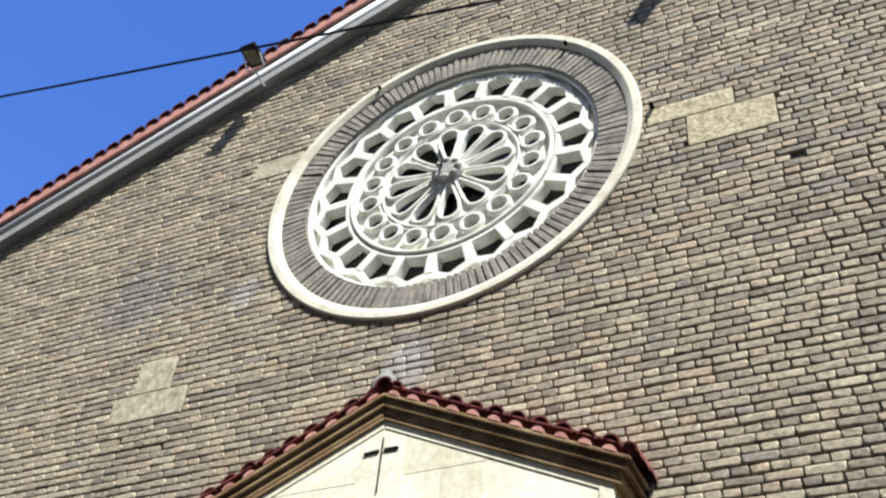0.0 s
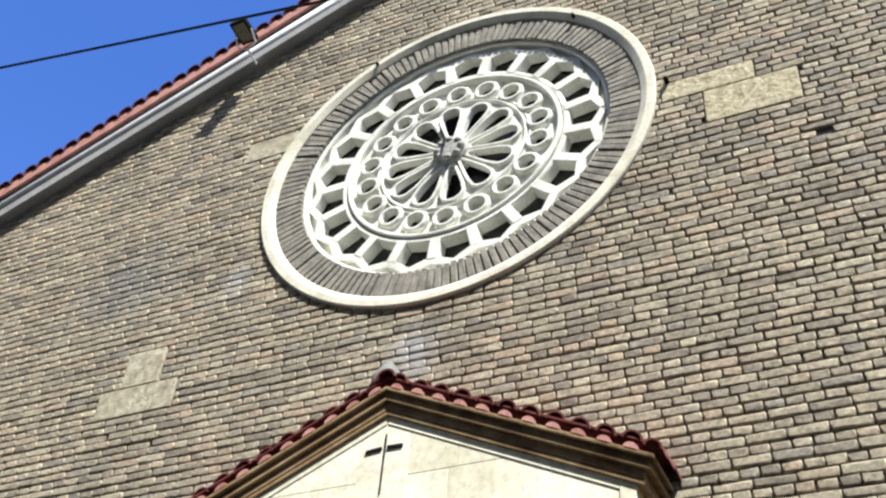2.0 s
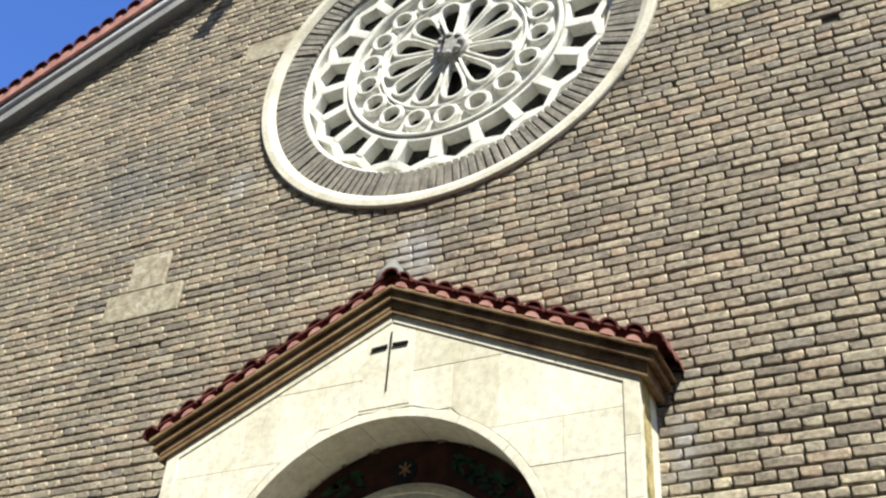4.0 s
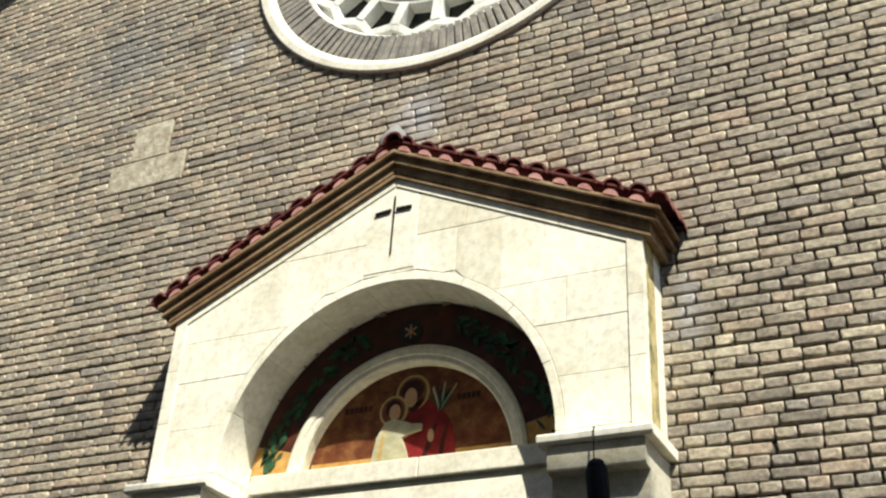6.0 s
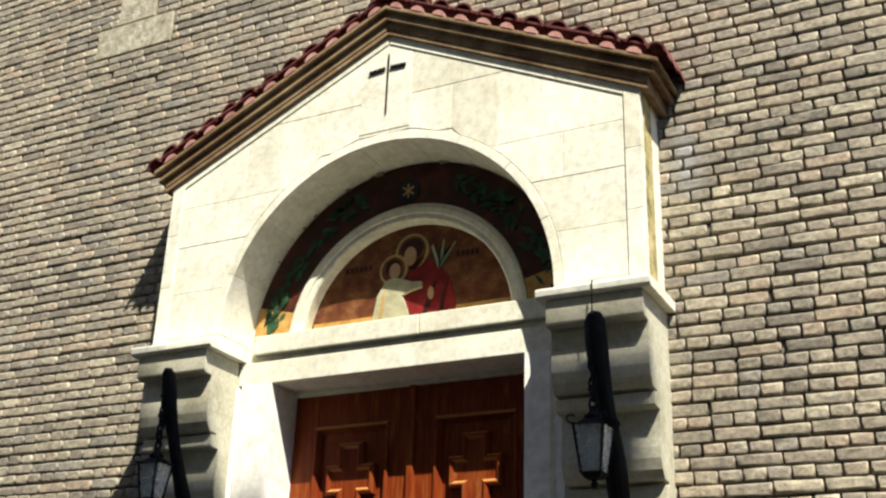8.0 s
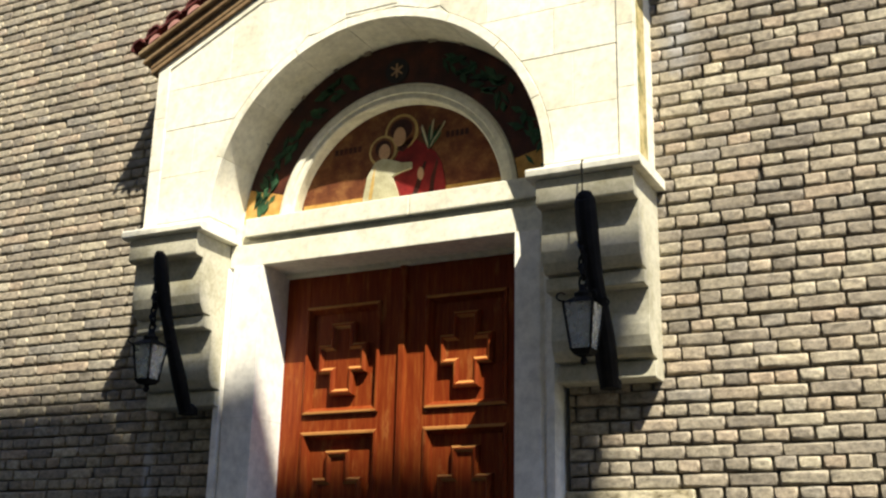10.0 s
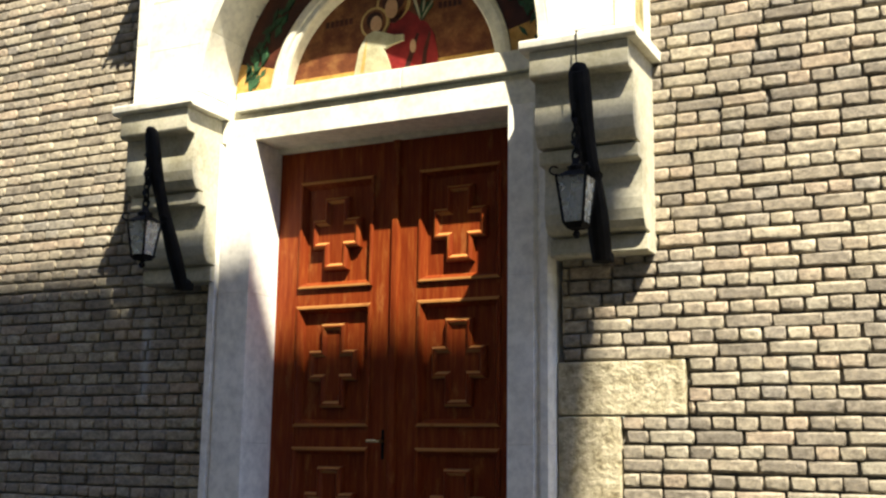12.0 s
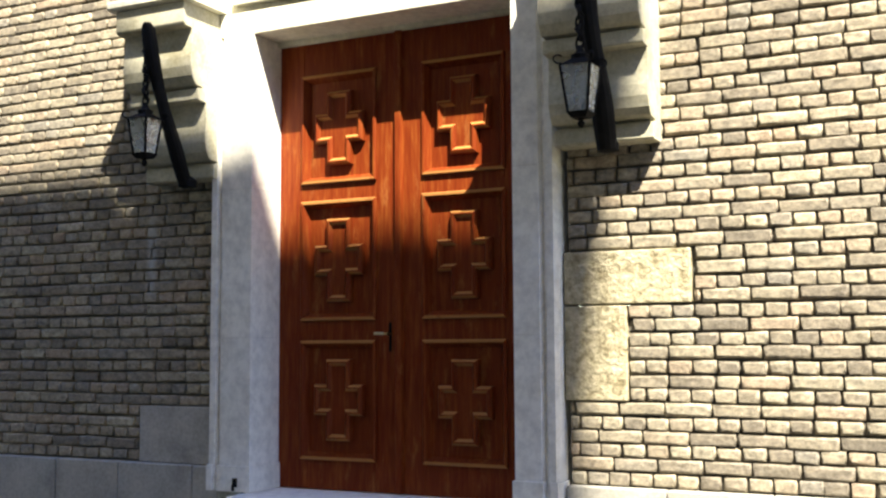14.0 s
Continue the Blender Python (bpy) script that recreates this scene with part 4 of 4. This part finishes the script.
seat = Matrix.Translation((RX, 0, RZ)) @ ROUND.to_4x4() @ Matrix.Translation((-RX, 0, -RZ))
for ob in rose.children:
    if not ob.name.startswith("ring_brick"):
        ob.data.transform(seat)

# ---------------------------------------------------------------- nave verge, cable and floodlights
verge = thing("roof_verge", "tiled gable verge with grey fascia and bright metal strip", "roof edge")
BITS = [("soffit", SOFFIT, -0.11, 0.1, -0.13, 0.1), ("fascia", FASCIA, 0.1, 0.25, -0.125, 0.1), ("tile_bed", PINK_TILE, 0.248, 0.385, -0.16, 0.1)]
for side in (-1, 1):
    for name, mat, a, b, y0, y1 in BITS:
        e = 8.4 if side < 0 else 6.6
        poly = [(RX, NAVE_APEX + a), (RX + side * e, NAVE_APEX + a - NAVE_SLOPE * e), (RX + side * e, NAVE_APEX + b - NAVE_SLOPE * e), (RX, NAVE_APEX + b)]
        part(name, prism(poly, y0, y1, "y", None, 0.004), mat, verge)
    ends = [(RX + side * u, -0.12, NAVE_APEX + 0.08 - NAVE_SLOPE * u) for u in (0.0, 8.4 if side < 0 else 6.6)]
    part("metal_trim", tube(ends, 0.046, None, 20), SHEET, verge, "rounded bright metal trim", True)
    tilt = -side * math.atan(NAVE_SLOPE)
    for k in range(50 if side < 0 else 39):
        u = 0.09 + 0.165 * k
        part("verge_tile", cover_tile((RX + side * u, NAVE_APEX + 0.383 - NAVE_SLOPE * u), tilt, 0.19, 0.08, 0.85, 1, 0.03), TERRACOTTA, verge)
roof = tagged(new("roof"), "red clay tile roof slopes of the nave", "roof", "", "structure")
for side in (-1, 1):
    e = 8.4 if side < 0 else 6.6
    poly = [(RX, NAVE_APEX + 0.28), (RX + side * e, NAVE_APEX + 0.28 - NAVE_SLOPE * e), (RX + side * e, NAVE_APEX + 0.1 - NAVE_SLOPE * e), (RX, NAVE_APEX + 0.1)]
    part("slope", prism(poly, 0.11, 14), OLD_TILE, roof)


def floodlight(x, z):
    t = thing("floodlight", "black floodlight on a bracket at the roof edge", "floodlight", "floodlights")
    m = pose(x, -0.4, z + 0.02, 78, 0, -4)
    for name, dims, off, mat in (("housing", (0.2, 0.06, 0.27), (0, 0, 0), IRON), ("front_glass", (0.15, 0.01, 0.21), (0, -0.032, 0), LENS_GLASS)):
        a, b = [o - d / 2 for o, d in zip(off, dims)], [o + d / 2 for o, d in zip(off, dims)]
        bm = block(a[0], b[0], a[1], b[1], a[2], b[2], 0.008 if name == "housing" else 0.002)
        bmesh.ops.transform(bm, matrix=m, verts=bm.verts)
        part(name, bm, mat, t)
    part("bracket", tube([(x - 0.105, -0.42, z), (x - 0.11, -0.3, z - 0.1), (x, -0.27, z - 0.14), (x + 0.11, -0.3, z - 0.1), (x + 0.105, -0.42, z)], 0.01), SHEET, t)
    part("stem", tube([(x, -0.27, z - 0.14), (x + 0.01, -0.2, z - 0.17), (x + 0.02, -0.1, z - 0.2)], 0.012), SHEET, t)


floodlight(-2.33, 11.43)
floodlight(2.52, 11.43)
hook = thing("door_hook", "small black iron door hook on the jamb", "hook")
part("eye", tube([(AX - 1.0, -0.1, 0.925), (AX - 1.0, -0.125, 0.925), (AX - 1.0, -0.135, 0.905), (AX - 1.0, -0.13, 0.88)], 0.009), IRON, hook)
part("plate", block(AX - 1.018, AX - 0.982, -0.118, -0.095, 0.9, 0.955, 0.003), IRON, hook)
cable_pts = []
for k in range(65):
    x = -8.0 + 0.25 * k
    off = max(0.0, (-3.4 - x) / 4.6, (x - 2.4) / 5.6)
    cable_pts.append((x, -2.75 - 5.27 * off ** 1.5, 7.588 - 0.22 * x + 0.0015 * x * x + 0.25 * off))
cable = tagged(part("cable", tube(cable_pts, 0.0095, None, 8), RUBBER), "black cable strung across in front of the gable", "cable")
for x, z, r, where in ((-0.781, 10.6, 0.018, "on the rose window rim"), (1.279, 10.385, 0.016, "on the rose window rim"), (2.081, 9.118, 0.022, "in the brickwork")):
    tagged(part("wall_pin", tube([(x, 0.02, z), (x, -0.055, z), (x + 0.012, -0.06, z + 0.008)], r, None, 8), IRON), "small rusty iron pin " + where, "pin", "pins in the wall")

# ---------------------------------------------------------------- bricks
rng = random.Random(21)
verts, faces = [], []
NEAR = (1.19, 3.05, BASE, 2.52)


def brick_points(w, h):
    """Corners of one brick with uneven, worn edges: back, shoulder and face."""
    j = lambda s: rng.uniform(-s, s)
    c = [(0, 0), (w, 0), (w, h), (0, h)]
    p = rng.uniform(0.0, 0.006)
    slope = j(0.003)
    e = rng.uniform(0.008, 0.014)
    ring = lambda f, d, q: [(x + (f * e if x == 0 else -f * e) + j(q), -p + d * e + slope * (1 if x else -1) + j(q * 0.4), z + (f * e if z == 0 else -f * e) + j(q)) for x, z in c]
    return [(x, 0.048, z) for x, z in c] + ring(0.0, 1.1, 0.0034) + ring(0.32, 0.34, 0.0026) + ring(1.15, 0.0, 0.0036)


QUADS = [(k + 4 * r, (k + 1) % 4 + 4 * r, (k + 1) % 4 + 4 * r + 4, k + 4 * r + 4) for r in (0, 1, 2) for k in range(4)] + [(12, 13, 14, 15)]
shared = {}
loose = 0


def shared_brick(w, h):
    key = (round(w, 2), rng.randrange(7))
    if key not in shared:
        me = bpy.data.meshes.new("brick")
        me.from_pydata(brick_points(w, h), [], QUADS)
        me.polygons.foreach_set("use_smooth", [True] * 12 + [False])
        me.materials.append(BRICK_PIECE)
        shared[key] = me
    return shared[key]


for k in range(rows):
    z0, z1 = BASE + k * COURSE, BASE + (k + 1) * COURSE
    lo, hi = span(z1 + 0.02)
    gaps = blocked(z0, z1)
    spaces = free(lo, hi, gaps)
    stretcher = k % 2 == 1
    length = PITCH if stretcher else PITCH / 2
    x = 1.99 - 0.25 * 44 + (0.0 if stretcher else 0.0625) + rng.uniform(-0.012, 0.012)
    if k % 4 == 3:
        x += 0.012
    wave = rng.uniform(0, 6)
    while x < hi:
        w = length + rng.uniform(-0.008, 0.008)
        if stretcher and rng.random() < 0.03:
            w = length * 0.5
        for a, b in spaces:
            p, q = max(x, a), min(x + w, b)
            if q - p < 0.03:
                continue
            dz = 0.004 * math.sin(x * 1.3 + wave) + rng.uniform(-0.0025, 0.0025)
            jx, jz = rng.uniform(0.008, 0.017), rng.uniform(0.006, 0.0115)
            bw, bh = q - p - jx, COURSE - jz
            at = (p + jx / 2, z0 + jz / 2 + dz)
            if NEAR[0] <= p and q <= NEAR[1] and NEAR[2] <= z0 and z1 <= NEAR[3] and loose < 298:
                ob = new("brick", shared_brick(bw, bh))
                ob.parent = wall
                ob.location = (at[0], 0, at[1])
                loose += 1
            else:
                n = len(verts)
                sunk = 0.007 if rng.random() < 0.018 else 0.0
                if any(p < hx < q and z0 < hz < z1 for hx, hz in ((3.2, 8.09),)):
                    sunk = 0.035
                lean = rng.gauss(0, 0.006)
                verts += [(u + at[0], y + sunk, v + at[1] + lean * (u - bw / 2)) for u, y, v in brick_points(bw * (0.93 if sunk else 1.0), bh)]
                faces += [tuple(i + n for i in f) for f in QUADS]
        x += w
me = bpy.data.meshes.new("brickwork")
me.from_pydata(verts, [], faces)
me.polygons.foreach_set("use_smooth", ([True] * 12 + [False]) * (len(faces) // 13))
me.materials.append(BRICK_STUFF)
brickwork = new("brickwork", me)
brickwork.parent = wall
tagged(brickwork, "buff-grey bricks in alternating rows of headers and stretchers", "", "", "stuff")
